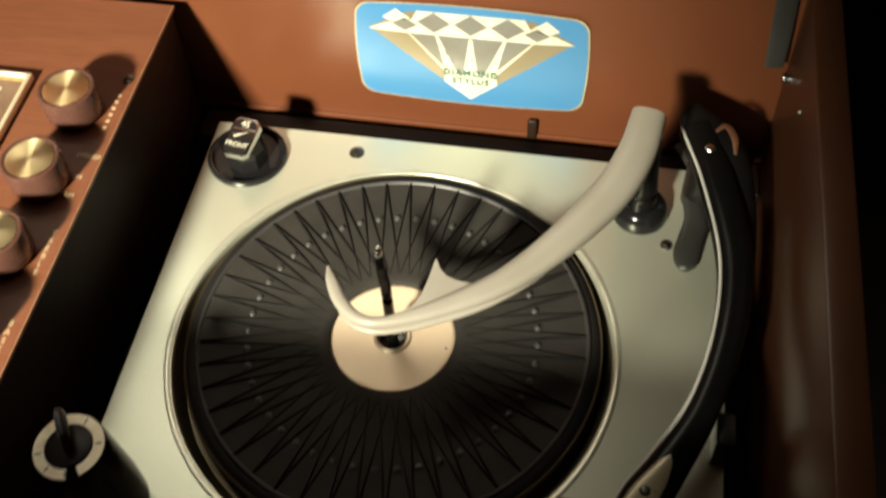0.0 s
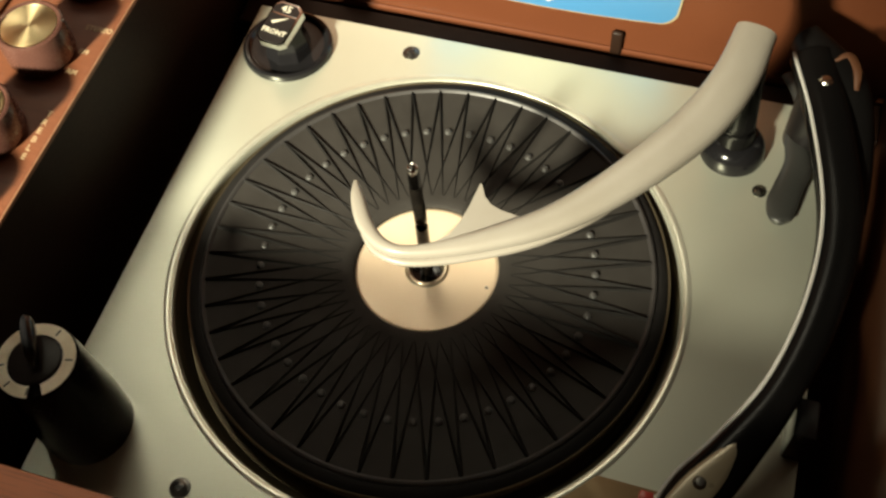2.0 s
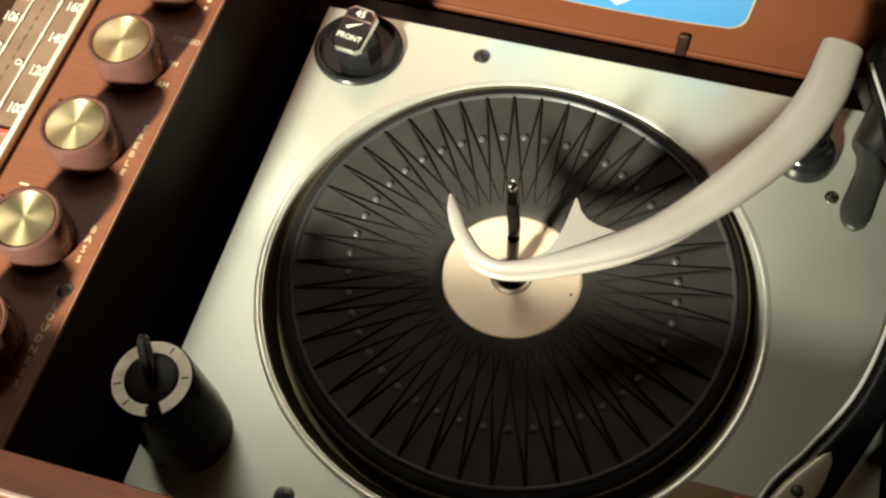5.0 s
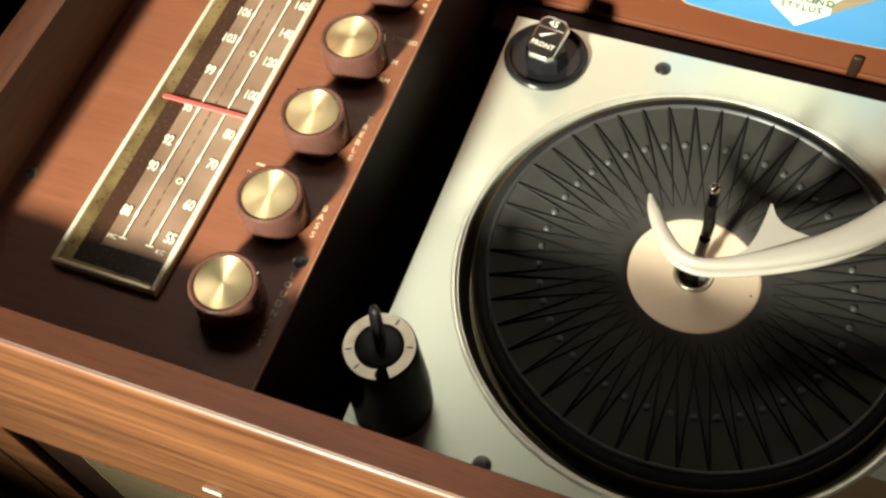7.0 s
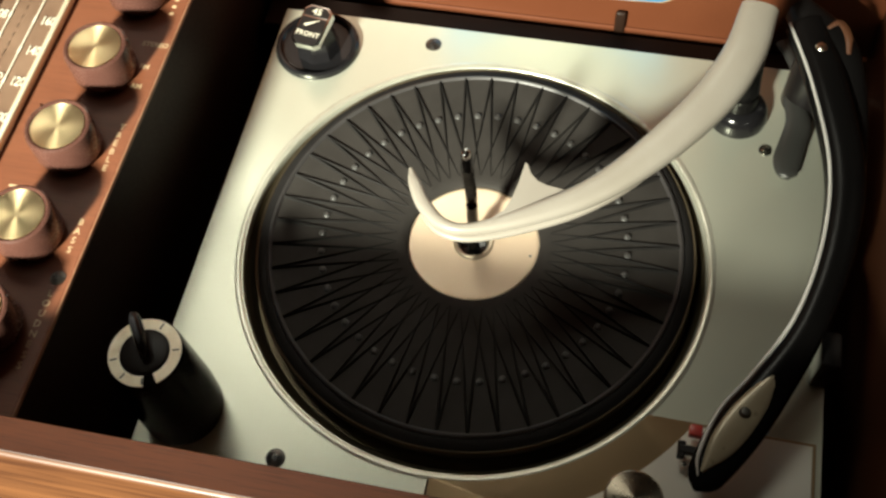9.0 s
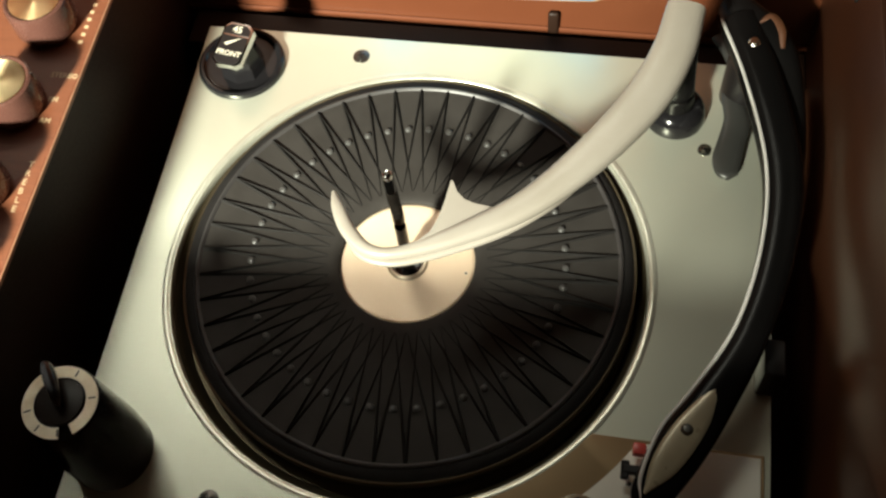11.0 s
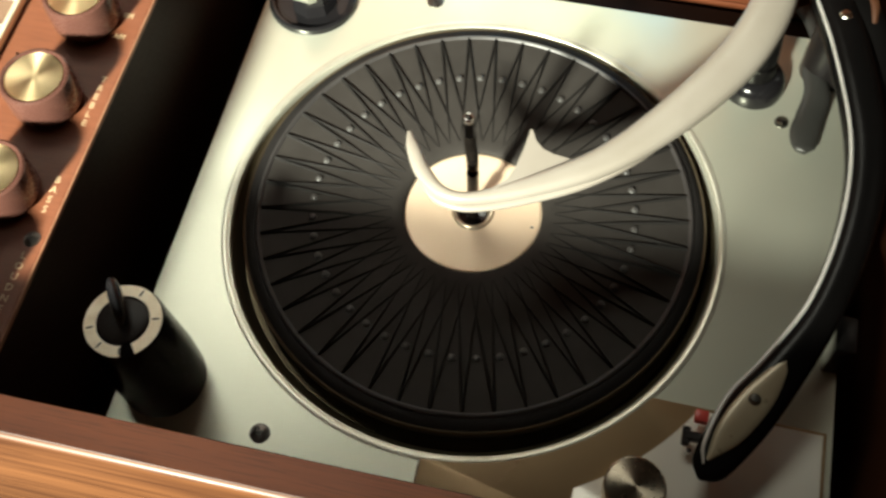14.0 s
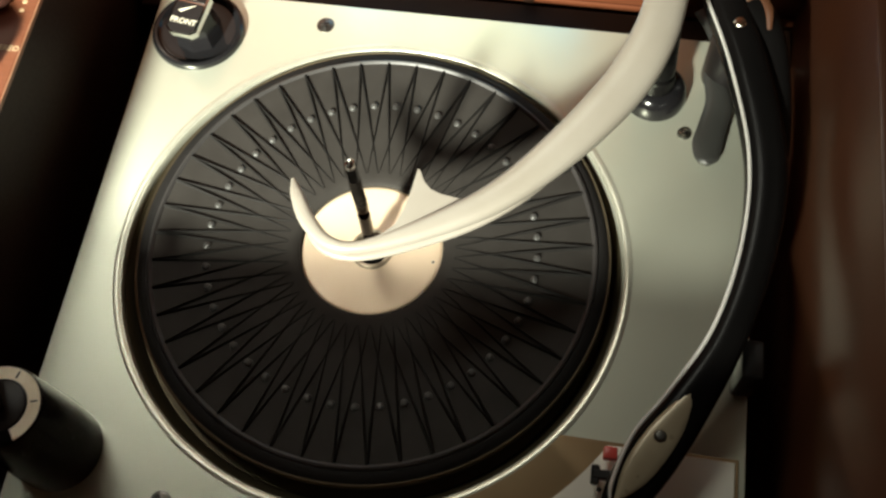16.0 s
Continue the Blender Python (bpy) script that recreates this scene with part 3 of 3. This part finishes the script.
    me.from_pydata([tuple(q) for q in v], [], [(0, 1, 4, 3), (1, 2, 5, 4), (3, 4, 7, 6), (4, 5, 8, 7), (0, 2, 1), (6, 7, 8)])
    me.materials.append(M_RIB)
    return me


ribs = [rib_mesh(s) for s in (-1, 1)]
bm = lathe([(0.0024, 0), (0.0022, 0.0012), (0.0014, 0.0018), (0, 0.0020)], (0.0985, 0, ZM - 0.0001), 10)
nub = bpy.data.meshes.new("nub")
bm.to_mesh(nub)
bm.free()
nub.materials.append(M_NUB)
for k in range(45):
    for me in ribs:
        share("rib", me, mat_ob, pose(0, 0, 0, 0, 0, TIP0 + STEP * k))
    share("nub", nub, mat_ob, pose(0, 0, 0, 0, 0, 267 + STEP * k))

spindle = thing("spindle", (0, 0, 0), "tall dark steel record changer spindle with bright tip", "spindle")
part("shaft", sweep([(0, 0, -0.003), (0, 0, 0.03), (0, 0, 0.058), (-0.0005, 0.0008, 0.064), (-0.0015, 0.0022, 0.070), (-0.002, 0.003, 0.08)], [(0.0036, 0.0036)] * 6, 24, 16), M_SHAFT, spindle, "black spindle shaft")
part("tip", sweep([(-0.002, 0.003, 0.079), (-0.0025, 0.0035, 0.088), (-0.0028, 0.004, 0.0945), (-0.0028, 0.004, 0.0985)], [(0.0035, 0.0035), (0.0034, 0.0034), (0.0029, 0.0029), (0.0006, 0.0006)], 16, 16), M_CHROME, spindle, "bright rounded tip")
part("catch", box(-0.0012, 0.0012, 0.003, 0.0055, 0.05, 0.058, 0.0004, 1), M_CHROME, spindle, "small steel catch")


FIN = [(0.010, -0.0300), (0.0170, -0.0255), (0.0230, -0.0190), (0.0264, -0.0095), (0.0284, 0.0015), (0.0300, 0.0158), (0.0312, 0.0152), (0.0345, 0.0085), (0.0390, 0.0042), (0.0450, 0.0020), (0.0510, 0.0012), (0.0580, 0.0002), (0.0600, -0.0060), (0.0540, -0.0115), (0.0360, -0.0215), (0.020, -0.0300)]


def overarm():
    arm = thing("record_overarm", (0.157, 0.121, 0), "ivory plastic record overarm curving over the platter", "overarm")
    part("arm", sweep([(0.1530, 0.1320, 0.1020), (0.1470, 0.1020, 0.0960), (0.1330, 0.0720, 0.0890), (0.1055, 0.0355, 0.0818), (0.0740, 0.0040, 0.0770), (0.0392, -0.0178, 0.0742), (0.0078, -0.0319, 0.0728), (-0.0095, -0.0319, 0.0723), (-0.0232, -0.0208, 0.0712), (-0.0326, -0.0056, 0.0700), (-0.0375, 0.0050, 0.0685)],
                      [(0.0115, 0.0085), (0.0125, 0.0088), (0.0125, 0.0082), (0.0108, 0.0072), (0.0084, 0.0058), (0.0060, 0.0046), (0.0033, 0.0036), (0.0035, 0.0034), (0.0044, 0.0032), (0.0037, 0.0029), (0.0012, 0.0016)], 90, 20, 2.6), M_CREAM, arm)
    part("lower_lip", sweep([(0.1170, 0.0450, 0.0790), (0.0950, 0.0172, 0.0745), (0.0672, -0.0066, 0.0712), (0.0372, -0.0233, 0.0688), (0.0075, -0.0350, 0.0675), (-0.0105, -0.0343, 0.0672), (-0.0215, -0.0262, 0.0672), (-0.0290, -0.0150, 0.0672)],
                            [(0.0010, 0.0016), (0.0040, 0.0026), (0.0042, 0.0026), (0.0034, 0.0024), (0.0026, 0.0022), (0.0025, 0.0022), (0.0018, 0.0018), (0.0005, 0.0008)], 70, 14, 2.4), M_CREAM, arm, "moulded lower lip along the curve")
    part("fin", prism(FIN, 0.0705, 0.0766), M_CREAM, arm, "ivory swept fin", False)
    part("post", sweep([(0.158, 0.1295, 0.010), (0.158, 0.1297, 0.035), (0.1565, 0.1298, 0.062), (0.1545, 0.130, 0.094)], [(0.0125, 0.0125), (0.0095, 0.0095), (0.0088, 0.0088), (0.0088, 0.0088)], 24, 24), M_ARM, arm, "glossy black post")
    part("cup", lathe([(0.0196, 0.0), (0.0198, 0.004), (0.0188, 0.009), (0.0160, 0.0135), (0.0120, 0.0160), (0, 0.0165)], (0.1585, 0.1300, 0.0), 48), M_BLACK, arm, "glossy black domed base")
    return arm


overarm()


def tonearm():
    arm = thing("tonearm", (0.2, 0.14, 0), "curved black tonearm with a bright edge resting on its bracket", "tonearm")
    spine = [(0.190, 0.166, 0.056), (0.206, 0.120, 0.052), (0.2185, 0.060, 0.048), (0.2155, 0.006, 0.045), (0.2025, -0.045, 0.040), (0.1835, -0.084, 0.034), (0.1690, -0.109, 0.029), (0.1570, -0.132, 0.026), (0.1525, -0.1405, 0.025), (0.1500, -0.1452, 0.0245)]
    part("arm_shell", sweep(spine, [(0.013, 0.010), (0.0130, 0.0105), (0.0120, 0.010), (0.0105, 0.0095), (0.0098, 0.009), (0.0125, 0.008), (0.0142, 0.007), (0.0115, 0.006), (0.0082, 0.005), (0.0012, 0.0015)], 80, 20, 2.3), M_ARM, arm)
    part("bright_edge", sweep([(x - dx, y - dy, z + 0.0075) for (x, y, z), (dx, dy) in zip(spine, ((0.0115, 0.006), (0.0115, 0.003), (0.0108, 0.0), (0.0092, -0.002), (0.0082, -0.004), (0.0095, -0.006), (0.0110, -0.0075), (0.0075, -0.005), (0.0025, -0.001)))], [(0.0011, 0.0009)] * 8 + [(0.0004, 0.0004)], 70, 8), M_LINE, arm, "bright metal edge line")
    part("inlay", sweep([(0.1930, -0.0630, 0.0432), (0.1885, -0.0735, 0.0424), (0.1815, -0.086, 0.0405), (0.1715, -0.103, 0.0378), (0.1610, -0.121, 0.0345), (0.1520, -0.1365, 0.0312)], [(0.0003, 0.0008), (0.0026, 0.0013), (0.0054, 0.0014), (0.0082, 0.0014), (0.0072, 0.0014), (0.0010, 0.0012)], 30, 14), M_PEARL, arm, "pearl leaf-shaped inlay on the head")
    part("head_screw", lathe([(0, 0.0024), (0.0022, 0.0021), (0.0034, 0.0008), (0.0036, 0)], (0.1715, -0.1015, 0.0385), 20), M_STEEL, arm, "small steel screw")
    part("pivot_housing", sweep([(0.184, 0.181, 0.056), (0.196, 0.166, 0.053), (0.210, 0.150, 0.050), (0.221, 0.120, 0.044), (0.225, 0.070, 0.038), (0.221, 0.010, 0.034)], [(0.008, 0.010), (0.014, 0.0115), (0.015, 0.0115), (0.011, 0.0105), (0.008, 0.009), (0.003, 0.006)], 34, 20, 2.6), M_HOUSING, arm, "black pivot housing")
    # Added sliver: stands for a lit patch of lid, no real part.
    part("lit_lid_patch", sweep([(0.2020, 0.1590, 0.0640), (0.2080, 0.1600, 0.0690), (0.2140, 0.1520, 0.0670), (0.2160, 0.1420, 0.0610)], [(0.0010, 0.0011), (0.0022, 0.0013), (0.0026, 0.0013), (0.0014, 0.0010)], 20, 10), M_LID_PATCH, arm, "brown sliver added for the lit patch of lid by the housing")
    part("housing_screw", lathe([(0, 0.0022), (0.0026, 0.0019), (0.0040, 0.0006), (0.0042, 0)], (0.1985, 0.1430, 0.0632), 20), M_BEAD, arm, "brass screw")
    part("pivot_post", lathe([(0.016, -0.002), (0.016, 0.045), (0.010, 0.050), (0, 0.05)], (0.203, 0.150, 0.0), 32), M_BLACK_SATIN, arm)
    part("rest_prong", box(0.212, 0.224, -0.062, -0.040, 0.0, 0.032, 0.002, 2), M_BLACK_SATIN, arm, "black rest under the arm")
    part("cartridge_clip", box(0.1405, 0.1520, -0.1215, -0.1165, 0.010, 0.015, 0.0008, 1), M_BLACK_SATIN, arm, "black cartridge lever")
    part("lever_tab", box(0.1400, 0.1445, -0.1245, -0.1140, 0.0105, 0.0145, 0.0008, 1), M_BLACK_SATIN, arm, "black lever end")
    part("lever_stud", lathe([(0, 0.0020), (0.0014, 0.0016), (0.0017, 0)], (0.1450, -0.1262, 0.0085), 14), M_CHROME, arm, "tiny bright stud")
    part("cartridge_tip", box(0.1455, 0.1530, -0.1105, -0.1035, 0.0095, 0.0155, 0.0012, 2), M_RED, arm, "red cartridge tab")
    return arm


tonearm()


def bracket():
    br = thing("arm_bracket", (0.19, 0.1, 0), "grey painted lobed metal bracket beside the tonearm", "bracket")
    part("blade", sweep([(0.1840, 0.190, 0.012), (0.1910, 0.176, 0.011), (0.1965, 0.160, 0.010), (0.1940, 0.144, 0.009), (0.1980, 0.124, 0.008), (0.1945, 0.105, 0.007), (0.1925, 0.094, 0.006), (0.1930, 0.084, 0.005), (0.1935, 0.0805, 0.005)], [(0.0055, 0.003), (0.0040, 0.003), (0.0050, 0.003), (0.0065, 0.003), (0.0085, 0.003), (0.0088, 0.003), (0.0092, 0.003), (0.0070, 0.003), (0.002, 0.002)], 64, 12), M_GREY, br)
    return br


bracket()


def speed_knob():
    k = thing("speed_selector", (-0.143, 0.143, 0), "glossy black selector knob with a chrome-edged flag reading 45 FRONT", "selector knob")
    part("base", lathe([(0.0306, 0.0), (0.0308, 0.0018), (0.0302, 0.0038), (0.0287, 0.0048), (0.0270, 0.0042), (0.0258, 0.0022), (0.0250, 0.0016), (0.0240, 0.0014), (0.018, 0.0014), (0, 0.0014)], (-0.143, 0.143, 0), 56), M_BLACK, k, "wide black dished base")
    part("stem", lathe([(0.0165, 0.001), (0.0152, 0.010), (0.0130, 0.018), (0.0118, 0.026), (0, 0.0265)], (-0.142, 0.1415, 0), 8), M_BLACK, k, "faceted black stem")
    m = Matrix.Translation((-0.1405, 0.1362, 0.0300)) @ Matrix.Rotation(radians(-9), 4, "Z") @ Matrix.Rotation(radians(9), 4, "X")
    out = [(-0.0108, -0.0130), (-0.0066, -0.0165), (0.0066, -0.0165), (0.0108, -0.0130), (0.0108, 0.0125), (0.0066, 0.0160), (-0.0066, 0.0160), (-0.0108, 0.0125)]
    flag = part("flag", prism(out, -0.004, 0.002, 0.0008, m=m), M_CHROME, k, "chrome-edged flag")
    part("flag_field", prism([(x * 0.86, y * 0.88 - 0.0015) for x, y in out if y < 0.0124] + [(0.0093, 0.0055), (-0.0093, 0.0055)], 0.0018, 0.0024, m=m), M_BLACK_SATIN, flag, "black lower field", False)
    part("flag_field", prism([(-0.0093, 0.0070), (0.0093, 0.0070), (0.0093, 0.0112), (0.0056, 0.0144), (-0.0056, 0.0144), (-0.0093, 0.0112)], 0.0018, 0.0024, m=m), M_BLACK_SATIN, flag, "black upper field", False)
    lettering("flag_print", "45", 0.0072, m @ pose(0, 0.0105, 0.0026), M_PRINT, flag, 0.0001, 0.0001)
    lettering("flag_print", "FRONT", 0.0054, m @ pose(0, -0.0080, 0.0026), M_PRINT, flag, 0.0001, 0.0001)
    part("flag_tick", prism([(-0.006, -0.001), (-0.004, -0.0022), (0.0045, 0.0045), (-0.0035, 0.0006)], 0.0024, 0.0028, m=m), M_PRINT, flag, "", False)
    return k


speed_knob()


def function_post():
    cx, cy, zt = -0.151, -0.1425, 0.079
    k = thing("function_switch", (cx, cy, 0), "tall black switch post with a pale numbered ring and pointer", "switch")
    part("post", lathe([(0.0245, 0.0), (0.0245, 0.022), (0.0240, 0.030), (0.0212, 0.074), (0.0208, zt - 0.001), (0.0190, zt), (0, zt)], (cx, cy, 0), 48), M_POST, k)
    arc = [radians(-52 + 338 * k / 48) for k in range(49)]
    band = [(cx + 0.0200 * math.cos(a), cy + 0.0200 * math.sin(a)) for a in arc] + [(cx + 0.0138 * math.cos(a), cy + 0.0138 * math.sin(a)) for a in reversed(arc)]
    part("dial_ring", prism(band, zt + 0.0001, zt + 0.0008), M_RING, k, "pale printed ring with a gap")
    for a in (15, 75, 205, 245, 285):
        bm = box(0.0150, 0.0188, -0.0004, 0.0004, zt + 0.0009, zt + 0.0011)
        bmesh.ops.transform(bm, matrix=Matrix.Translation((cx, cy, 0)) @ Matrix.Rotation(radians(a), 4, "Z"), verts=bm.verts)
        part("ring_mark", bm, M_BLACK_SATIN, k, "", False)
    part("centre_cap", lathe([(0.0130, zt), (0.0128, zt + 0.0012), (0.0115, zt + 0.0016), (0, zt + 0.0016)], (cx, cy, 0), 40), M_CENTRE, k, "dull brownish-black centre")
    part("pointer", sweep([(cx + 0.0022, cy - 0.0030, zt + 0.003), (cx + 0.000, cy + 0.002, zt + 0.009), (cx - 0.0065, cy + 0.0125, zt + 0.011), (cx - 0.0095, cy + 0.0170, zt + 0.009)], [(0.0024, 0.0030), (0.0034, 0.0050), (0.0034, 0.0050), (0.0018, 0.0030)], 24, 14), M_BLACK, k, "glossy black lever")
    return k


function_post()


def control_corner():
    c = thing("reject_control", (0.12, -0.146, 0), "brushed metal control panel with a turned knob and levers", "control panel")
    ring = lambda r, a0, a1: [(BX + r * math.cos(radians(a)), BY + r * math.sin(radians(a))) for a in np.linspace(a0, a1, 16)]
    part("tray", prism([(0.004, -0.2035), (0.2185, -0.2035), (0.2185, -0.098)] + ring(0.1535, -37.0, -88.7), 0.0003, 0.0016, 0.0004), M_TRAY, c, "metal tray, the rail's brown reflection put into its colour")
    part("panel", prism([(0.085, -0.200), (0.2165, -0.200), (0.2165, -0.1)] + ring(0.176, -32.6, -60.0), 0.0014, 0.0026, 0.0006), M_CARD, c, "white enamelled panel")
    part("tray_edge", box(0.0030, 0.0042, -0.2035, -0.1592, 0.0003, 0.0026, 0.0004, 1), M_BEAD, c, "bright seam strip")
    part("knob", lathe([(0, 0.020), (0.0150, 0.0195), (0.0163, 0.018), (0.0163, 0.004), (0, 0.004)], (0.119, -0.154, 0), 48), M_KNOB_STEEL, c, "turned metal knob")
    return c


# Tray colour includes the brown reflection of the wooden rail.
M_TRAY = material("rail_tinted_tray", (0.38, 0.27, 0.15), 0.32, 0.6, second=(0.34, 0.23, 0.125), scale=12, mix=0.8, bump=0.0, fine=200, rough_var=0.03)
M_CARD = material("white_enamel", (0.86, 0.84, 0.76), 0.3, 0.1, second=(0.82, 0.80, 0.72), scale=12, mix=0.8, bump=0.0, fine=200, rough_var=0.03)
M_KNOB_STEEL = radial_brass("spun_steel", (0.72, 0.62, 0.48), 0.28, 0.85)
control_corner()

def lid_stay():
    st = thing("lid_stay", (0.236, 0.206, 0.078), "grey steel lid support strap with a pivot pin", "lid stay")
    part("strap", sweep([(0.2375, 0.208, 0.082), (0.2365, 0.2165, 0.120), (0.2345, 0.2230, 0.170), (0.2320, 0.2290, 0.240)], [(0.0065, 0.0012), (0.0075, 0.0012), (0.0085, 0.0012), (0.0085, 0.0012)], 24, 10), M_GREY, st)
    pin = lathe([(0, 0.006), (0.0030, 0.0055), (0.0036, 0.003), (0.0036, 0)], (0, 0, 0), 20)
    bmesh.ops.transform(pin, matrix=Matrix.Translation((0.2498, 0.204, 0.077)) @ Matrix.Rotation(radians(-90), 4, "Y"), verts=pin.verts)
    part("pin", pin, M_CHROME, st, "bright pivot pin")
    nail = lathe([(0, 0.0016), (0.0024, 0.0012), (0.0028, 0)], (0, 0, 0), 16)
    bmesh.ops.transform(nail, matrix=Matrix.Translation((0.2498, 0.150, 0.100)) @ Matrix.Rotation(radians(-90), 4, "Y"), verts=nail.verts)
    part("rivet", nail, M_STEEL, st)
    return st


lid_stay()

# Near-black block with rounded edges at the lid's foot.
cat = thing("lid_tab", (0.070, 0.212, -0.02), "small dark rounded tab at the foot of the lid", "catch")
part("dark_tab", box(0.0660, 0.0740, 0.2110, 0.2150, -0.024, -0.002, 0.0019, 3), M_WELL, cat)

# ---- diamond sticker on the lid ----
LM = Matrix.Translation((0.0205, 0.2155, 0.0)) @ Matrix.Rotation(radians(90) - math.atan(LEAN_BACK), 4, "X")


def bowed(hw, hh, bulge, r, cx=0.0, cy=0.0, n=10):
    """A screen-shaped outline: every side bows outwards a little."""
    pts = []
    for sx, sy, flip in ((1, 1, 0), (-1, 1, 1), (-1, -1, 0), (1, -1, 1)):
        corner = []
        for i in range(n + 1):
            a = math.pi / 2 * i / n
            u, v = hw - r + r * math.cos(a), hh - r + r * math.sin(a)
            u += bulge * (1 - (v / hh) ** 2)
            v += bulge * 1.3 * (1 - (u / hw) ** 2) if abs(u) < hw else 0
            corner.append((cx + sx * u, cy + sy * v))
        pts += corner[::-1] if flip else corner
        mids = [0.66, 0.33, 0.0, -0.33, -0.66]
        if (sx, sy) == (1, 1):
            pts += [(cx + m * hw, cy + hh + bulge * 1.3 * (1 - m * m)) for m in mids]
        elif (sx, sy) == (-1, 1):
            pts += [(cx - hw - bulge * (1 - m * m), cy + m * hh) for m in mids]
        elif (sx, sy) == (-1, -1):
            pts += [(cx - m * hw, cy - hh - bulge * 1.3 * (1 - m * m)) for m in mids]
        else:
            pts += [(cx + hw + bulge * (1 - m * m), cy - m * hh) for m in mids]
    return pts


def sticker():
    s = thing("sticker", (0.0205, 0.217, 0.05), "blue and gold paper sticker with a diamond on the lid", "sticker")
    cy = 0.053
    part("border", prism(bowed(0.0860, 0.0430, 0.003, 0.010, cy=cy), 0.0003, 0.0007, m=LM), M_STICK_EDGE, s, "thin tan border", False)
    field = part("field", prism(bowed(0.0847, 0.0421, 0.003, 0.010, cy=cy), 0.0005, 0.0010, m=LM), M_BLUE, s, "blue field", False)
    top, girdle, base = 0.0925, 0.0745, 0.0125
    part("gem", prism([(-0.077, girdle), (-0.046, top - 0.001), (0.046, top - 0.001), (0.077, girdle), (0.0, base)], 0.0009, 0.0013, m=LM), M_STICK_GOLD, field, "gold diamond", False)
    part("heart", prism([(-0.047, girdle), (0.047, girdle), (0.0, base + 0.010)], 0.0011, 0.0015, m=LM), M_STICK_GREY, field, "grey heart of the diamond", False)
    part("crown", prism([(-0.077, girdle - 0.001), (-0.064, girdle + 0.0050), (-0.044, girdle + 0.0100), (-0.040, top), (0.040, top), (0.044, girdle + 0.0100), (0.064, girdle + 0.0050), (0.077, girdle - 0.001), (0.050, girdle - 0.0025), (-0.050, girdle - 0.0025)], 0.0012, 0.0017, m=LM), M_STICK_CREAM, field, "", False)
    for x, w, h, y in ((-0.0495, 0.0098, 0.0060, girdle + 0.0055), (-0.0275, 0.0128, 0.0092, girdle + 0.0088), (0.0, 0.0128, 0.0092, girdle + 0.0088), (0.0275, 0.0128, 0.0092, girdle + 0.0088), (0.0495, 0.0098, 0.0060, girdle + 0.0055)):
        part("facet", prism([(x - w, y), (x, y + h), (x + w, y), (x, y - h)], 0.0015, 0.0019, m=LM), M_STICK_GREY, field, "", False)
    for x in (-0.0555, 0.0555):
        part("kite", prism([(x - 0.0105, top - 0.0075), (x, top + 0.0008), (x + 0.0105, top - 0.0075), (x, top - 0.0125)], 0.0015, 0.0019, m=LM), M_STICK_CREAM, field, "", False)
    for a, b, w in (((-0.049, girdle), (-0.011, 0.030), 0.0022), ((-0.0265, girdle), (-0.0135, 0.034), 0.0045), ((0.0, girdle - 0.004), (0.0, 0.034), 0.0062), ((0.0265, girdle), (0.0135, 0.034), 0.0045), ((0.049, girdle), (0.011, 0.030), 0.0022)):
        part("ray", prism([(a[0] - w / 5, a[1]), (a[0] + w / 5, a[1]), (b[0] + w, b[1]), (b[0] - w, b[1])], 0.0014, 0.0018, m=LM), M_STICK_CREAM, field, "", False)
    wear = random.Random(11)
    for _ in range(26):
        leg = wear.choice((-1, 0, 1))
        v = wear.uniform(0.040, girdle - 0.010)
        u = leg * (0.0135 + 0.013 * (v - 0.034) / (girdle - 0.034)) + wear.uniform(-0.0035, 0.0035)
        spot = [(u + wear.uniform(0.0004, 0.0011) * math.cos(a), v + wear.uniform(0.0004, 0.0011) * math.sin(a)) for a in (0.3, 1.5, 2.8, 4.0, 5.3)]
        part("worn_spot", prism(spot, 0.0017, 0.0020, m=LM), M_STICK_GREY, field, "", False)
    part("plaque", prism([(-0.0200, 0.0345), (0.0200, 0.0345), (0.0205, 0.0290), (0.0, base), (-0.0205, 0.0290)], 0.0015, 0.0019, m=LM), M_STICK_CREAM, field, "", False)
    lettering("sticker_print", "DIAMOND", 0.0078, LM @ pose(0, 0.0385, 0.0024), M_STICK_GREEN, field, 0.0002, 0.0002, 1.2)
    lettering("sticker_print", "STYLUS", 0.0078, LM @ pose(0, 0.0305, 0.0024), M_STICK_GREEN, field, 0.0002, 0.0002, 1.15)
    return s


sticker()

# ---- the room round it ----
for name, b in (("wall_north", (-2.2, 2.2, 1.6, 1.7)), ("wall_south", (-2.2, 2.2, -2.7, -2.6)), ("wall_west", (-2.3, -2.2, -2.6, 1.6)), ("wall_east", (2.2, 2.3, -2.6, 1.6))):
    solid(name, box(*b, -0.7, 1.8), M_WALL, "plain painted room wall", "wall", "structure")
solid("floor", box(-2.3, 2.3, -2.7, 1.7, -0.8, -0.7), M_FLOOR, "dark carpeted room floor", "floor", "structure")
solid("ceiling", box(-2.3, 2.3, -2.7, 1.7, 1.8, 1.9), M_CEILING, "plain pale ceiling", "ceiling", "structure")
